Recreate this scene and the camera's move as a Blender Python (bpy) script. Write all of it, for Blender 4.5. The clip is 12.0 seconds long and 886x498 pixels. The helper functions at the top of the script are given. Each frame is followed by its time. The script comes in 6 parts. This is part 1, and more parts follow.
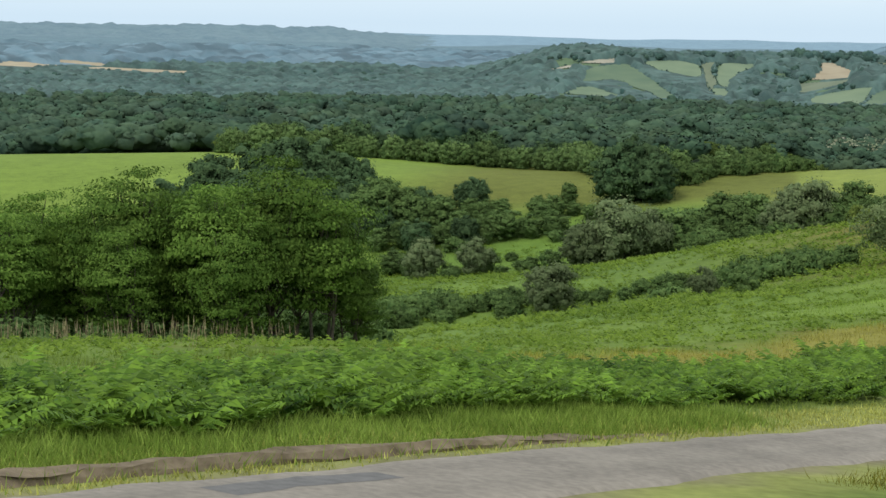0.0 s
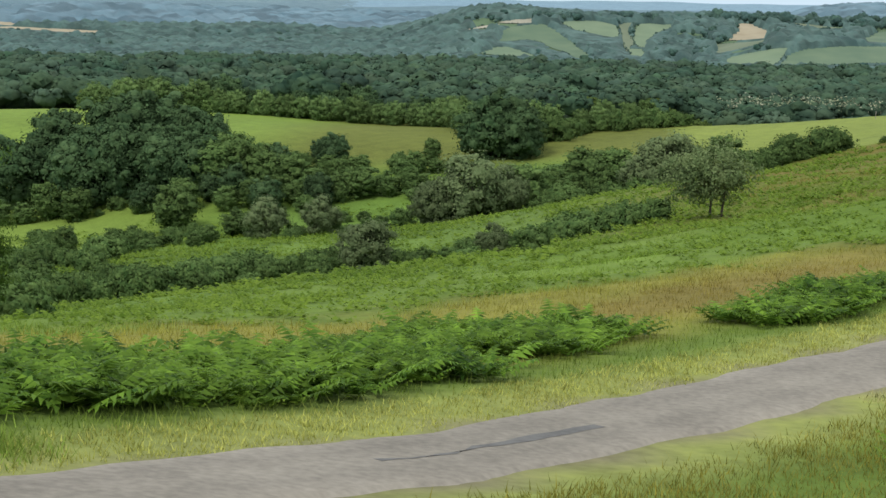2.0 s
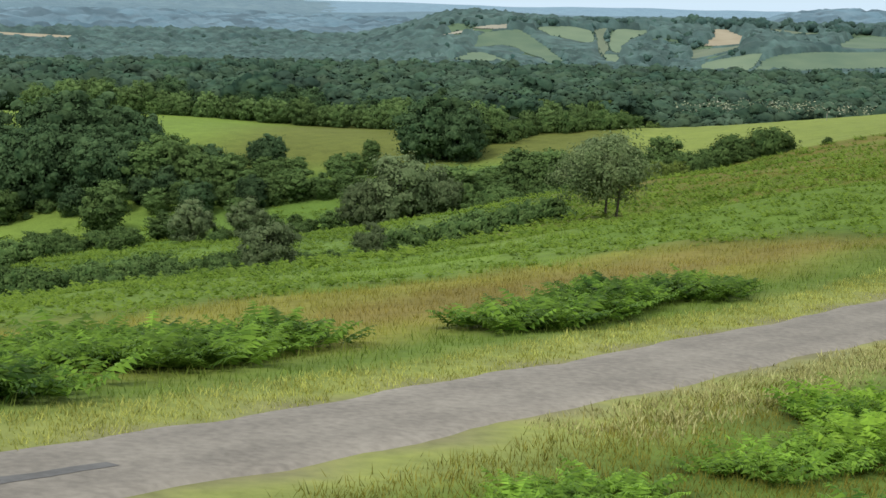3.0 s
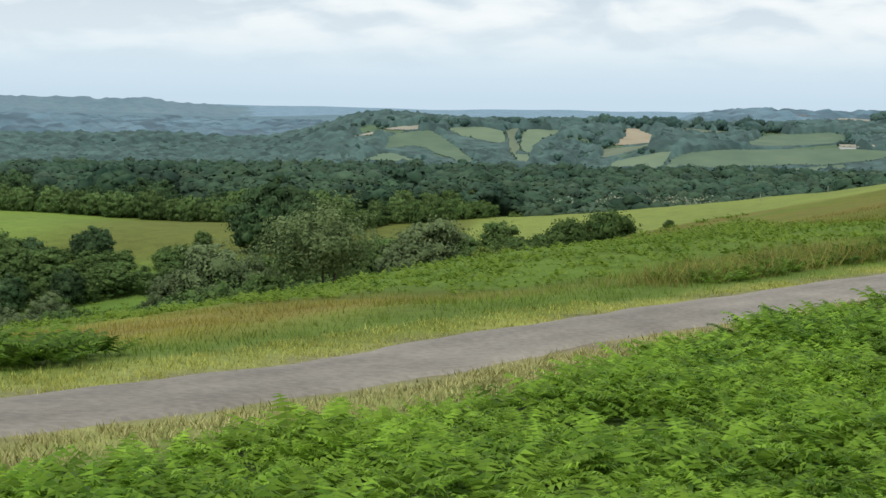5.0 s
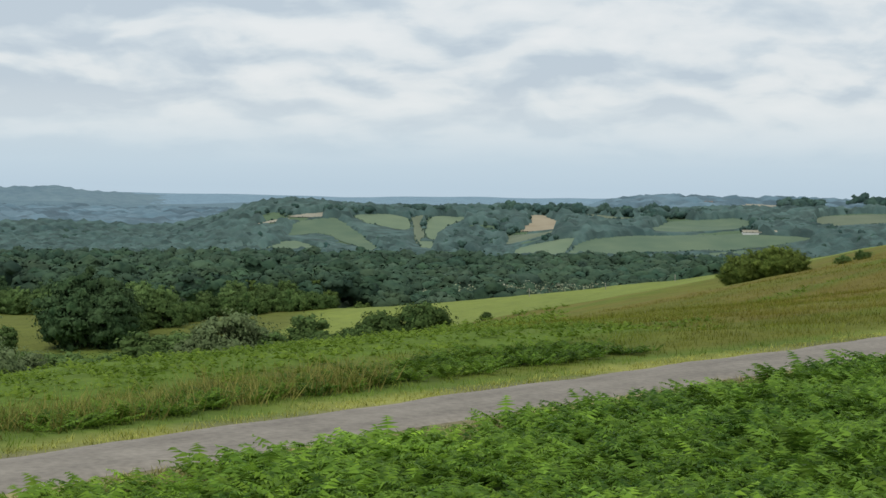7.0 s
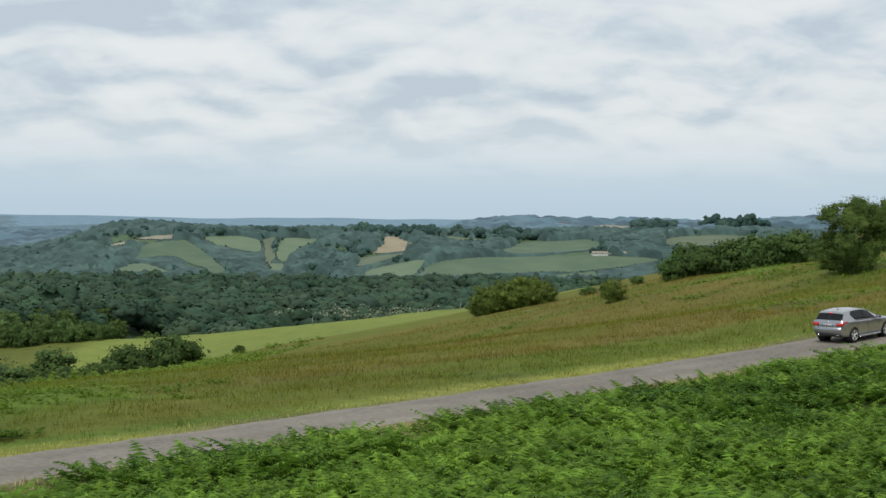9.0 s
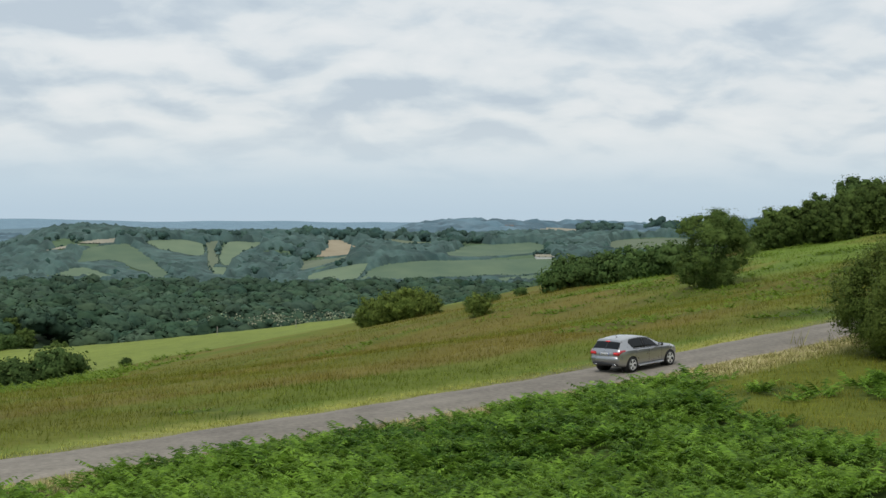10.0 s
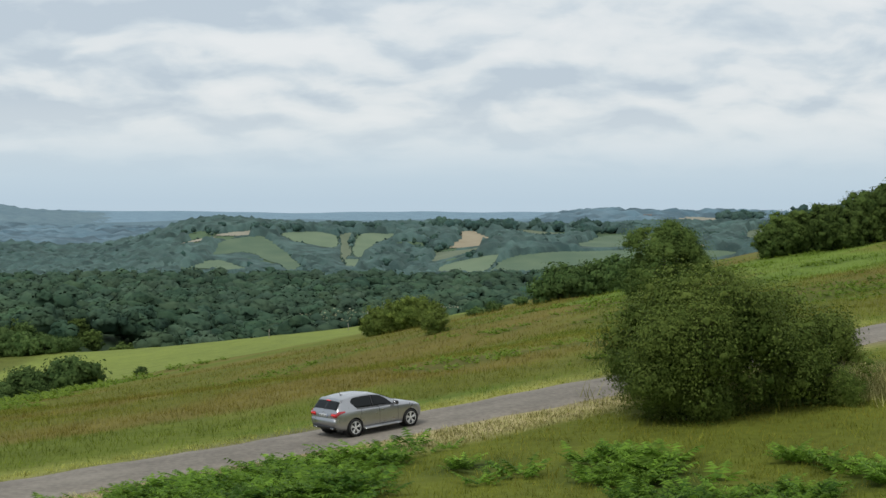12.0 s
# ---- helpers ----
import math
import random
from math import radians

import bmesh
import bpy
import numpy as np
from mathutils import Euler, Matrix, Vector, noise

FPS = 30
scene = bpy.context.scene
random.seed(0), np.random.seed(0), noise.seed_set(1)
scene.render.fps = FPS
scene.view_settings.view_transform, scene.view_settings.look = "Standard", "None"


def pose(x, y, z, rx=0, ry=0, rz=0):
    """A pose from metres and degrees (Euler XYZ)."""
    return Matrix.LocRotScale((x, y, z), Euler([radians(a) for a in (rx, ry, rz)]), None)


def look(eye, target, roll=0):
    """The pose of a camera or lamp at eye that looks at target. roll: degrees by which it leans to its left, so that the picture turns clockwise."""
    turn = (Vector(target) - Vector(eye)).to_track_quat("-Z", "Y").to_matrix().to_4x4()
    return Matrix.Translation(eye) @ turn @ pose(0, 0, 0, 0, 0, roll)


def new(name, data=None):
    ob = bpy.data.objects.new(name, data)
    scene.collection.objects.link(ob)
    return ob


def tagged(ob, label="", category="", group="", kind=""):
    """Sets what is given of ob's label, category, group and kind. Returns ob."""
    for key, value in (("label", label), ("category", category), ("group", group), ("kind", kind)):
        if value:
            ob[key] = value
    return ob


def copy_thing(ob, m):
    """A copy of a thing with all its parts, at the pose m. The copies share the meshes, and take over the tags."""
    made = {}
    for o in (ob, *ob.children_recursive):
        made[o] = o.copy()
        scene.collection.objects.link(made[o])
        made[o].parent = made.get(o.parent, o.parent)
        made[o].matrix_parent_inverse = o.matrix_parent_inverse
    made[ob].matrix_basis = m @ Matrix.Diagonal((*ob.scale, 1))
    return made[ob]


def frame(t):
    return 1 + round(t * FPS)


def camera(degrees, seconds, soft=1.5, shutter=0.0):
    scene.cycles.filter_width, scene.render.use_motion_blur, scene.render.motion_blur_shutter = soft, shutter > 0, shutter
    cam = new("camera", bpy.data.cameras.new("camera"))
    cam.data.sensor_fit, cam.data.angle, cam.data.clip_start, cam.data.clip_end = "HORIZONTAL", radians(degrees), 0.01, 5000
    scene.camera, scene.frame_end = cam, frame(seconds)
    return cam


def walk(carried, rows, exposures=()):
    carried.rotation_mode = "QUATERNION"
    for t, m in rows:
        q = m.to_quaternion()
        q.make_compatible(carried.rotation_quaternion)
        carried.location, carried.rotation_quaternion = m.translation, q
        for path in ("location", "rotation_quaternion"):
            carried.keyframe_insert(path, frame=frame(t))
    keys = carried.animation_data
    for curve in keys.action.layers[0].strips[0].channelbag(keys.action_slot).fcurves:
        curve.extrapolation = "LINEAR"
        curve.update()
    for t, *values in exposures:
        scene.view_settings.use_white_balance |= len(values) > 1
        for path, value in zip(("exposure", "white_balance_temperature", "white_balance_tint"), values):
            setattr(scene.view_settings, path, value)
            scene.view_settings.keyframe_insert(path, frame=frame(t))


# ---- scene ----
from mathutils import geometry

cam = camera(28.83, 12.0)
# seconds, eye, target, roll
PATH = [
    (0, (-34.392, -56.698, 16.670), (-55.710, 40.133, 3.655), 0.977),
    (0.5, (-32.099, -51.547, 15.985), (-52.353, 45.424, 2.336), 0.990),
    (1, (-29.655, -46.276, 15.302), (-48.823, 50.835, 1.091), 1.030),
    (1.5, (-26.979, -41.226, 14.610), (-45.288, 55.957, -0.224), 1.085),
    (2, (-24.058, -36.136, 13.828), (-41.221, 61.219, -1.251), 1.147),
    (2.5, (-20.844, -31.188, 13.087), (-37.318, 66.295, -1.940), 1.202),
    (2.7, (-19.397, -29.174, 12.819), (-35.801, 68.329, -2.152), 1.197),
    (4.3, (-8.252, -13.264, 9.521), (-21.921, 85.129, -1.962), 1.171),
    (4.5, (-7.010, -11.093, 9.214), (-20.402, 87.412, -1.622), 0.887),
    (5, (-3.521, -5.495, 8.442), (-15.737, 93.378, -0.215), 0.785),
    (5.5, (0.000, 0.000, 8.000), (-11.347, 99.133, 1.377), 0.683),
    (6, (3.588, 5.542, 7.885), (-6.734, 104.885, 2.945), 0.623),
    (6.5, (7.415, 10.264, 8.003), (-1.734, 109.763, 3.960), 0.640),
    (7, (11.293, 13.877, 8.268), (3.606, 113.517, 4.701), 0.612),
    (7.2, (12.910, 15.098, 8.453), (6.014, 114.798, 4.936), 0.625),
    (8.8, (25.048, 22.717, 9.274), (24.577, 122.687, 6.866), 0.577),
    (9, (26.450, 23.620, 9.447), (26.520, 123.594, 7.153), 0.555),
    (9.5, (30.557, 25.945, 9.929), (32.400, 125.908, 7.977), 0.509),
    (10, (34.582, 27.921, 10.358), (37.472, 127.857, 8.235), 0.466),
    (10.5, (38.633, 30.299, 10.821), (41.633, 130.233, 8.769), 0.454),
    (11, (42.799, 32.745, 11.307), (45.223, 132.693, 9.139), 0.376),
    (11.5, (46.973, 35.289, 11.789), (46.285, 135.258, 9.373), 0.249),
    (12, (51.066, 38.081, 12.181), (45.401, 137.881, 9.393), 0.043),
]
walk(cam, [(t, look(eye, target, roll)) for t, eye, target, roll in PATH],
     exposures=[(0, 0.40), (2.5, 0.46), (4.5, 0.34), (5.2, 0.22), (6.2, 0.02), (12, 0.0)])

# ---- light and sky ----
world = bpy.data.worlds.new("overcast_sky")
scene.world = world
world.use_nodes = True


def node_chain(tree):
    """Short ways to add nodes, set their inputs and join them."""
    def add(kind, **values):
        n = tree.nodes.new(kind)
        for key, value in values.items():
            if key == "op":
                n.operation = value
            elif key == "blend":
                n.data_type, n.blend_type = "RGBA", value
        return n

    def link(a, b):
        tree.links.new(a, b)
    return add, link


def maths(add, link, op, a, b):
    n = add("ShaderNodeMath", op=op)
    for i, v in enumerate((a, b)):
        if isinstance(v, (int, float)):
            n.inputs[i].default_value = v
        else:
            link(v, n.inputs[i])
    return n.outputs[0]


def ramp(add, link, fac, stops):
    n = add("ShaderNodeValToRGB")
    els = n.color_ramp.elements
    while len(els) < len(stops):
        els.new(0.5)
    for e, (p, c) in zip(els, stops):
        e.position, e.color = p, (*c, 1)
    link(fac, n.inputs[0])
    return n.outputs[0]


def mix(add, link, fac, a, b, blend="MIX"):
    n = add("ShaderNodeMix", blend=blend)
    for socket, v in ((n.inputs[0], fac), (n.inputs[6], a), (n.inputs[7], b)):
        if isinstance(v, (int, float)):
            socket.default_value = v
        elif isinstance(v, tuple):
            socket.default_value = (*v, 1)
        else:
            link(v, socket)
    return n.outputs[2]


def build_sky():
    tree = world.node_tree
    add, link = node_chain(tree)
    for n in list(tree.nodes):
        tree.nodes.remove(n)
    out, bg = add("ShaderNodeOutputWorld"), add("ShaderNodeBackground")
    link(bg.outputs[0], out.inputs[0])
    sky = add("ShaderNodeTexSky")
    sky.sky_type, sky.sun_disc = "NISHITA", False
    sky.sun_elevation, sky.sun_rotation = radians(55), radians(150)
    co = add("ShaderNodeTexCoord")
    sep = add("ShaderNodeSeparateXYZ")
    link(co.outputs["Generated"], sep.inputs[0])
    z = maths(add, link, "MAXIMUM", sep.outputs[2], 0.0)
    # the cloud deck is a flat sheet overhead: farther off it is squeezed towards the horizon

    def deck_density(rise):
        flat = maths(add, link, "ADD", z, 0.30 + rise)
        vec = add("ShaderNodeCombineXYZ")
        link(maths(add, link, "DIVIDE", sep.outputs[0], flat), vec.inputs[0])
        link(maths(add, link, "DIVIDE", sep.outputs[1], flat), vec.inputs[1])
        total = None
        for scale, weight, detail, bend in ((1.9, 0.50, 3, 0.5), (6.0, 0.50, 6, 0.3)):
            n = add("ShaderNodeTexNoise")
            link(vec.outputs[0], n.inputs["Vector"])
            n.inputs["Scale"].default_value, n.inputs["Detail"].default_value = scale, detail
            n.inputs["Roughness"].default_value, n.inputs["Distortion"].default_value = 0.5, bend
            share = maths(add, link, "MULTIPLY", n.outputs[0], weight)
            total = share if total is None else maths(add, link, "ADD", total, share)
        return total
    here, above = deck_density(0.0), deck_density(0.010)
    # bright tops and grey-blue bases of the cloud heaps
    relief = maths(add, link, "MULTIPLY", maths(add, link, "SUBTRACT", here, above), 1.5)
    # the cover thickens towards the west
    west = maths(add, link, "MAXIMUM", maths(add, link, "MINIMUM", maths(add, link, "ADD", sep.outputs[0], 0.08), 0.0), -0.4)
    body = maths(add, link, "ADD", maths(add, link, "MULTIPLY", maths(add, link, "SUBTRACT", here, 0.5), 0.75), maths(add, link, "ADD", maths(add, link, "MULTIPLY", west, 0.62), 0.552))
    clouds = ramp(add, link, maths(add, link, "ADD", body, relief), [(0.34, (0.50, 0.585, 0.67)), (0.46, (0.61, 0.685, 0.745)), (0.57, (0.735, 0.78, 0.808)), (0.74, (0.81, 0.835, 0.85))])
    # thin veil of milky air low down
    low = ramp(add, link, z, [(0.0, (0.50, 0.63, 0.74)), (0.022, (0.56, 0.68, 0.77)), (0.05, (0.74, 0.80, 0.83)), (0.2, (0.8, 0.84, 0.88))])
    veil = add("ShaderNodeMapRange")
    link(z, veil.inputs["Value"])
    veil.inputs["From Min"].default_value, veil.inputs["From Max"].default_value = 0.012, 0.06
    veil.inputs["To Min"].default_value, veil.inputs["To Max"].default_value = 0.0, 0.9
    deck = mix(add, link, veil.outputs[0], low, clouds)
    blue = mix(add, link, 1.0, sky.outputs[0], (0.10, 0.10, 0.10), "MULTIPLY")
    both = mix(add, link, 0.93, blue, deck)
    link(both, bg.inputs[0])
    bg.inputs[1].default_value = 1.0


build_sky()
sun = new("sun", bpy.data.lights.new("sun", "SUN"))
sun.data.energy, sun.data.angle, sun.data.color = 1.5, radians(16), (1.0, 0.96, 0.9)
sun.matrix_world = look((0, 0, 0), (0.30, 0.50, -0.85))


# ---- materials ----
def material(name, dark, light, scale=3.0, rough=0.8, bump=0.0, bump_scale=20.0, vary=0.0, metal=0.0, translucent=0.0, spec=0.3, coarse=0.0, tone=""):
    """Two tones mixed by noise at two scales; vary: tone by leaf or piece; translucent: light through leaves."""
    m = bpy.data.materials.new(name)
    m.use_nodes = True
    t = m.node_tree
    add, link = node_chain(t)
    b = t.nodes["Principled BSDF"]
    co = add("ShaderNodeTexCoord")
    n1, n2 = add("ShaderNodeTexNoise"), add("ShaderNodeTexNoise")
    for n, s in ((n1, scale), (n2, scale * (coarse or 0.12))):
        link(co.outputs["Object"], n.inputs["Vector"])
        n.inputs["Scale"].default_value, n.inputs["Detail"].default_value = s, 5
    f = maths(add, link, "ADD", maths(add, link, "MULTIPLY", n1.outputs[0], 0.55), maths(add, link, "MULTIPLY", n2.outputs[0], 0.45))
    if vary:
        g = add("ShaderNodeNewGeometry")
        r = maths(add, link, "MULTIPLY", maths(add, link, "SUBTRACT", g.outputs["Random Per Island"], 0.5), vary)
        f = maths(add, link, "ADD", f, r)
    c = ramp(add, link, f, [(0.34, dark), (0.66, light)])
    if vary:
        o = add("ShaderNodeObjectInfo")
        k = maths(add, link, "ADD", maths(add, link, "MULTIPLY", o.outputs["Random"], 0.5), 0.75)
        rgb = add("ShaderNodeCombineColor")
        for i in range(3):
            link(k, rgb.inputs[i])
        c = mix(add, link, 1.0, c, rgb.outputs[0], "MULTIPLY")
    if tone:
        at = add("ShaderNodeAttribute")
        at.attribute_name = tone
        c = mix(add, link, 1.0, c, at.outputs["Color"], "MULTIPLY")
    link(c, b.inputs["Base Color"])
    b.inputs["Roughness"].default_value, b.inputs["Metallic"].default_value = rough, metal
    b.inputs["Specular IOR Level"].default_value = spec
    if bump:
        n3, bp = add("ShaderNodeTexNoise"), add("ShaderNodeBump")
        link(co.outputs["Object"], n3.inputs["Vector"])
        n3.inputs["Scale"].default_value, n3.inputs["Detail"].default_value = bump_scale, 6
        link(n3.outputs[0], bp.inputs["Height"])
        bp.inputs["Strength"].default_value, bp.inputs["Distance"].default_value = 0.6, bump
        link(bp.outputs[0], b.inputs["Normal"])
    if translucent:
        tr, sh = add("ShaderNodeBsdfTranslucent"), add("ShaderNodeMixShader")
        link(c, tr.inputs[0])
        sh.inputs[0].default_value = translucent
        out = t.nodes["Material Output"]
        link(b.outputs[0], sh.inputs[1])
        link(tr.outputs[0], sh.inputs[2])
        link(sh.outputs[0], out.inputs[0])
    return m


def ground_material():
    """Land cover by the colour layer of the sheet, broken up by fine and coarse grain."""
    m = bpy.data.materials.new("meadow_soil")
    m.use_nodes = True
    t = m.node_tree
    add, link = node_chain(t)
    b = t.nodes["Principled BSDF"]
    at = add("ShaderNodeAttribute")
    at.attribute_name = "cover"
    co = add("ShaderNodeTexCoord")
    tones = []
    for s in (2.6, 0.35, 0.04):
        n = add("ShaderNodeTexNoise")
        link(co.outputs["Object"], n.inputs["Vector"])
        n.inputs["Scale"].default_value, n.inputs["Detail"].default_value = s, 6
        tones.append(n.outputs[0])
    f = maths(add, link, "ADD", maths(add, link, "MULTIPLY", tones[0], 0.4), maths(add, link, "ADD", maths(add, link, "MULTIPLY", tones[1], 0.35), maths(add, link, "MULTIPLY", tones[2], 0.25)))
    g = ramp(add, link, f, [(0.3, (0.62, 0.62, 0.6)), (0.5, (1, 1, 1)), (0.7, (1.35, 1.32, 1.2))])
    link(mix(add, link, 1.0, at.outputs["Color"], g, "MULTIPLY"), b.inputs["Base Color"])
    b.inputs["Roughness"].default_value, b.inputs["Specular IOR Level"].default_value = 0.95, 0.1
    bp = add("ShaderNodeBump")
    link(f, bp.inputs["Height"])
    bp.inputs["Strength"].default_value, bp.inputs["Distance"].default_value = 0.5, 0.25
    link(bp.outputs[0], b.inputs["Normal"])
    return m


MAT = {
    "ground": ground_material(),
    "asphalt": material("worn_asphalt", (0.172, 0.152, 0.124), (0.285, 0.254, 0.208), 5, 0.9, 0.008, 60, coarse=0.08, tone="tone"),
    "bark": material("bark", (0.05, 0.04, 0.03), (0.12, 0.10, 0.08), 8, 0.9, 0.02, 20),
    "leaf_bright": material("bright_leaves", (0.070, 0.142, 0.022), (0.190, 0.305, 0.056), 0.6, 0.6, spec=0.08, vary=0.22, translucent=0.35),
    "leaf_mid": material("green_leaves", (0.049, 0.098, 0.029), (0.160, 0.240, 0.073), 1.3, 0.8, 0.5, 2.0, spec=0.06, vary=0.10, translucent=0.22, coarse=0.1),
    "leaf_dark": material("dark_leaves", (0.028, 0.062, 0.026), (0.093, 0.150, 0.062), 1.1, 0.8, 0.6, 1.8, spec=0.06, vary=0.10, translucent=0.15, coarse=0.1),
    "leaf_ash": material("ash_leaves", (0.128, 0.190, 0.072), (0.275, 0.345, 0.150), 0.8, 0.8, spec=0.06, vary=0.25, translucent=0.3),
    "leaf_grey": material("greyish_leaves", (0.082, 0.126, 0.050), (0.205, 0.255, 0.118), 1.3, 0.8, 0.4, 2.2, spec=0.06, vary=0.10, translucent=0.2, coarse=0.1),
    "leaf_hazel": material("hazel_leaves", (0.062, 0.114, 0.034), (0.170, 0.254, 0.084), 0.6, 0.7, spec=0.06, vary=0.2, translucent=0.25),
    "leaf_maple": material("maple_leaves", (0.046, 0.084, 0.022), (0.148, 0.208, 0.052), 1.2, 0.8, 0.5, 2.0, spec=0.06, vary=0.12, translucent=0.2, coarse=0.1),
    "leaf_bush": material("willow_leaves", (0.078, 0.124, 0.024), (0.226, 0.290, 0.064), 0.6, 0.6, spec=0.08, vary=0.2, translucent=0.25),
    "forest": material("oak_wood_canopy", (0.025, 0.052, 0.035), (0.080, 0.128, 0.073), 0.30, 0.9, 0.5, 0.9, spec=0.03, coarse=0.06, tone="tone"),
    # haze over the basin woods is put into this canopy colour
    "forest_far": material("haze_tinted_basin_canopy", (0.034, 0.066, 0.044), (0.076, 0.120, 0.074), 0.30, 0.9, 0.4, 0.9, spec=0.03, coarse=0.06, tone="tone"),
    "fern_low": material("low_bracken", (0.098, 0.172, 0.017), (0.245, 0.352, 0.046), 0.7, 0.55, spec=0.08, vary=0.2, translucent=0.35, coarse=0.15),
    # hill trees: distance haze painted in as a paler, bluer green
    "far_wood": material("haze_tinted_tree_canopy", (0.034, 0.069, 0.060), (0.076, 0.126, 0.102), 0.3, 0.9, 0.6, 0.5, spec=0.05, coarse=0.1, tone="tone"),
    "fern": material("bracken", (0.038, 0.092, 0.012), (0.195, 0.325, 0.039), 0.7, 0.55, spec=0.08, vary=0.2, translucent=0.35, coarse=0.15, tone="tone"),
    "grass": material("meadow_grass", (0.135, 0.142, 0.018), (0.265, 0.232, 0.042), 0.4, 0.7, spec=0.08, vary=0.4, translucent=0.35, coarse=0.2, tone="tone"),
    "grass_green": material("green_grass", (0.126, 0.148, 0.016), (0.238, 0.248, 0.036), 0.4, 0.7, spec=0.08, vary=0.4, translucent=0.35, coarse=0.2, tone="tone"),
    # bluish haze of the distance is painted into the next three canopies
    "wood_roof": material("haze_tinted_hill_canopy", (0.041, 0.081, 0.075), (0.088, 0.144, 0.124), 0.10, 0.9, 0.9, 0.5, coarse=0.1, tone="tone"),
    "hazy_roof": material("haze_tinted_ridge_canopy", (0.085, 0.150, 0.185), (0.135, 0.205, 0.24), 0.05, 0.9, 1.5, 0.3, coarse=0.1, tone="tone"),
    "hazy_wood": material("haze_tinted_horizon_canopy", (0.115, 0.185, 0.225), (0.17, 0.25, 0.275), 0.05, 0.9, 1.5, 0.3, coarse=0.1),
    "grass_pale": material("pale_seeding_grass", (0.175, 0.18, 0.036), (0.34, 0.305, 0.09), 0.4, 0.7, spec=0.08, vary=0.4, translucent=0.4, coarse=0.2, tone="tone"),
    "fern_bright": material("brighter_bracken", (0.085, 0.180, 0.016), (0.318, 0.500, 0.055), 0.7, 0.55, spec=0.08, vary=0.2, translucent=0.4, coarse=0.15, tone="tone"),
    "grass_fresh": material("fresh_grass", (0.119, 0.185, 0.026), (0.247, 0.330, 0.065), 0.4, 0.7, spec=0.08, vary=0.4, translucent=0.45, coarse=0.2, tone="tone"),
    "grass_verge": material("mown_verge_grass", (0.25, 0.265, 0.055), (0.41, 0.41, 0.11), 0.4, 0.7, spec=0.08, vary=0.4, translucent=0.35, coarse=0.2, tone="tone"),
    "grass_any": material("mixed_meadow_grass", (1.12, 1.12, 1.0), (1.48, 1.46, 1.28), 0.4, 0.7, spec=0.06, vary=0.2, translucent=0.35, coarse=0.2, tone="tone"),
    "earth": material("bare_earth", (0.10, 0.075, 0.045), (0.24, 0.19, 0.12), 3.0, 0.95, 0.05, 9),
    "stubble": material("cut_stubble_field", (0.30, 0.25, 0.165), (0.40, 0.345, 0.24), 0.05, 0.95, 0.2, 0.8),
    "tan": material("dry_grass_field", (0.27, 0.255, 0.19), (0.35, 0.33, 0.255), 0.05, 0.95, 0.2, 0.8),
    # these three field greens are greyed and blued: haze within the base colour
    "olive": material("haze_tinted_olive_field", (0.112, 0.148, 0.092), (0.165, 0.196, 0.124), 0.03, 0.95, 0.2, 0.8),
    "light": material("haze_tinted_light_field", (0.118, 0.176, 0.110), (0.180, 0.236, 0.142), 0.03, 0.95, 0.2, 0.8),
    "green": material("haze_tinted_pasture", (0.086, 0.140, 0.090), (0.142, 0.196, 0.116), 0.03, 0.95, 0.2, 0.8),
    "lime_wash": material("white_plaster", (0.62, 0.61, 0.58), (0.78, 0.77, 0.74), 0.6, 0.9),
    "roof_tile": material("clay_roof_tile", (0.13, 0.11, 0.095), (0.22, 0.19, 0.165), 1.2, 0.9, 0.05, 4),
    "straw": material("dry_straw", (0.22, 0.205, 0.075), (0.38, 0.36, 0.155), 1.0, 0.8, spec=0.08, vary=0.5, translucent=0.2, tone="tone"),
    "cream": material("cream_blossom_canopy", (0.20, 0.23, 0.13), (0.40, 0.41, 0.27), 0.25, 0.8, vary=0.3, tone="tone"),
    "gap_white": material("white_gap_fill", (0.45, 0.45, 0.38), (0.7, 0.7, 0.6), 2, 0.8, vary=0.3),
}


# ---- mesh helpers ----
def mesh_np(name, verts, faces, mat, smooth=False, normals=None):
    """A mesh of equal-sided faces from arrays; normals: rounded shading of foliage, one for each corner point."""
    me = bpy.data.meshes.new(name)
    n, k = faces.shape
    me.vertices.add(len(verts))
    me.vertices.foreach_set("co", np.ascontiguousarray(verts, dtype=np.float32).ravel())
    me.loops.add(n * k)
    me.loops.foreach_set("vertex_index", np.ascontiguousarray(faces, dtype=np.int32).ravel())
    me.polygons.add(n)
    me.polygons.foreach_set("loop_start", np.arange(0, n * k, k, dtype=np.int32))
    me.polygons.foreach_set("use_smooth", np.full(n, smooth))
    me.materials.append(mat)
    me.update(calc_edges=True)
    if normals is not None:
        unit = normals / (np.linalg.norm(normals, axis=1)[:, None] + 1e-9)
        me.normals_split_custom_set_from_vertices(unit.astype(np.float32).tolist())
    return me


def part(name, me, parent, label=""):
    ob = new(name, me)
    ob.parent = parent
    return tagged(ob, label)


rng = np.random.default_rng(7)

# ---- the lie of the land ----
# the lane's centre line: x, y, height
LANE = [(-75, -112, 22.0), (-57.5, -70, 15.4), (-40.8, -28.9, 8.9), (-32.9, -11.2, 6.0), (-26.6, 0.7, 4.45), (-12.5, 28.4, 2.47),
        (-4.9, 42.4, 2.2), (12.5, 66.5, 2.35), (31.6, 87.9, 2.95), (45.5, 100.8, 3.9), (66, 118.5, 6.0), (100, 147, 9.5), (140, 180, 13.5)]


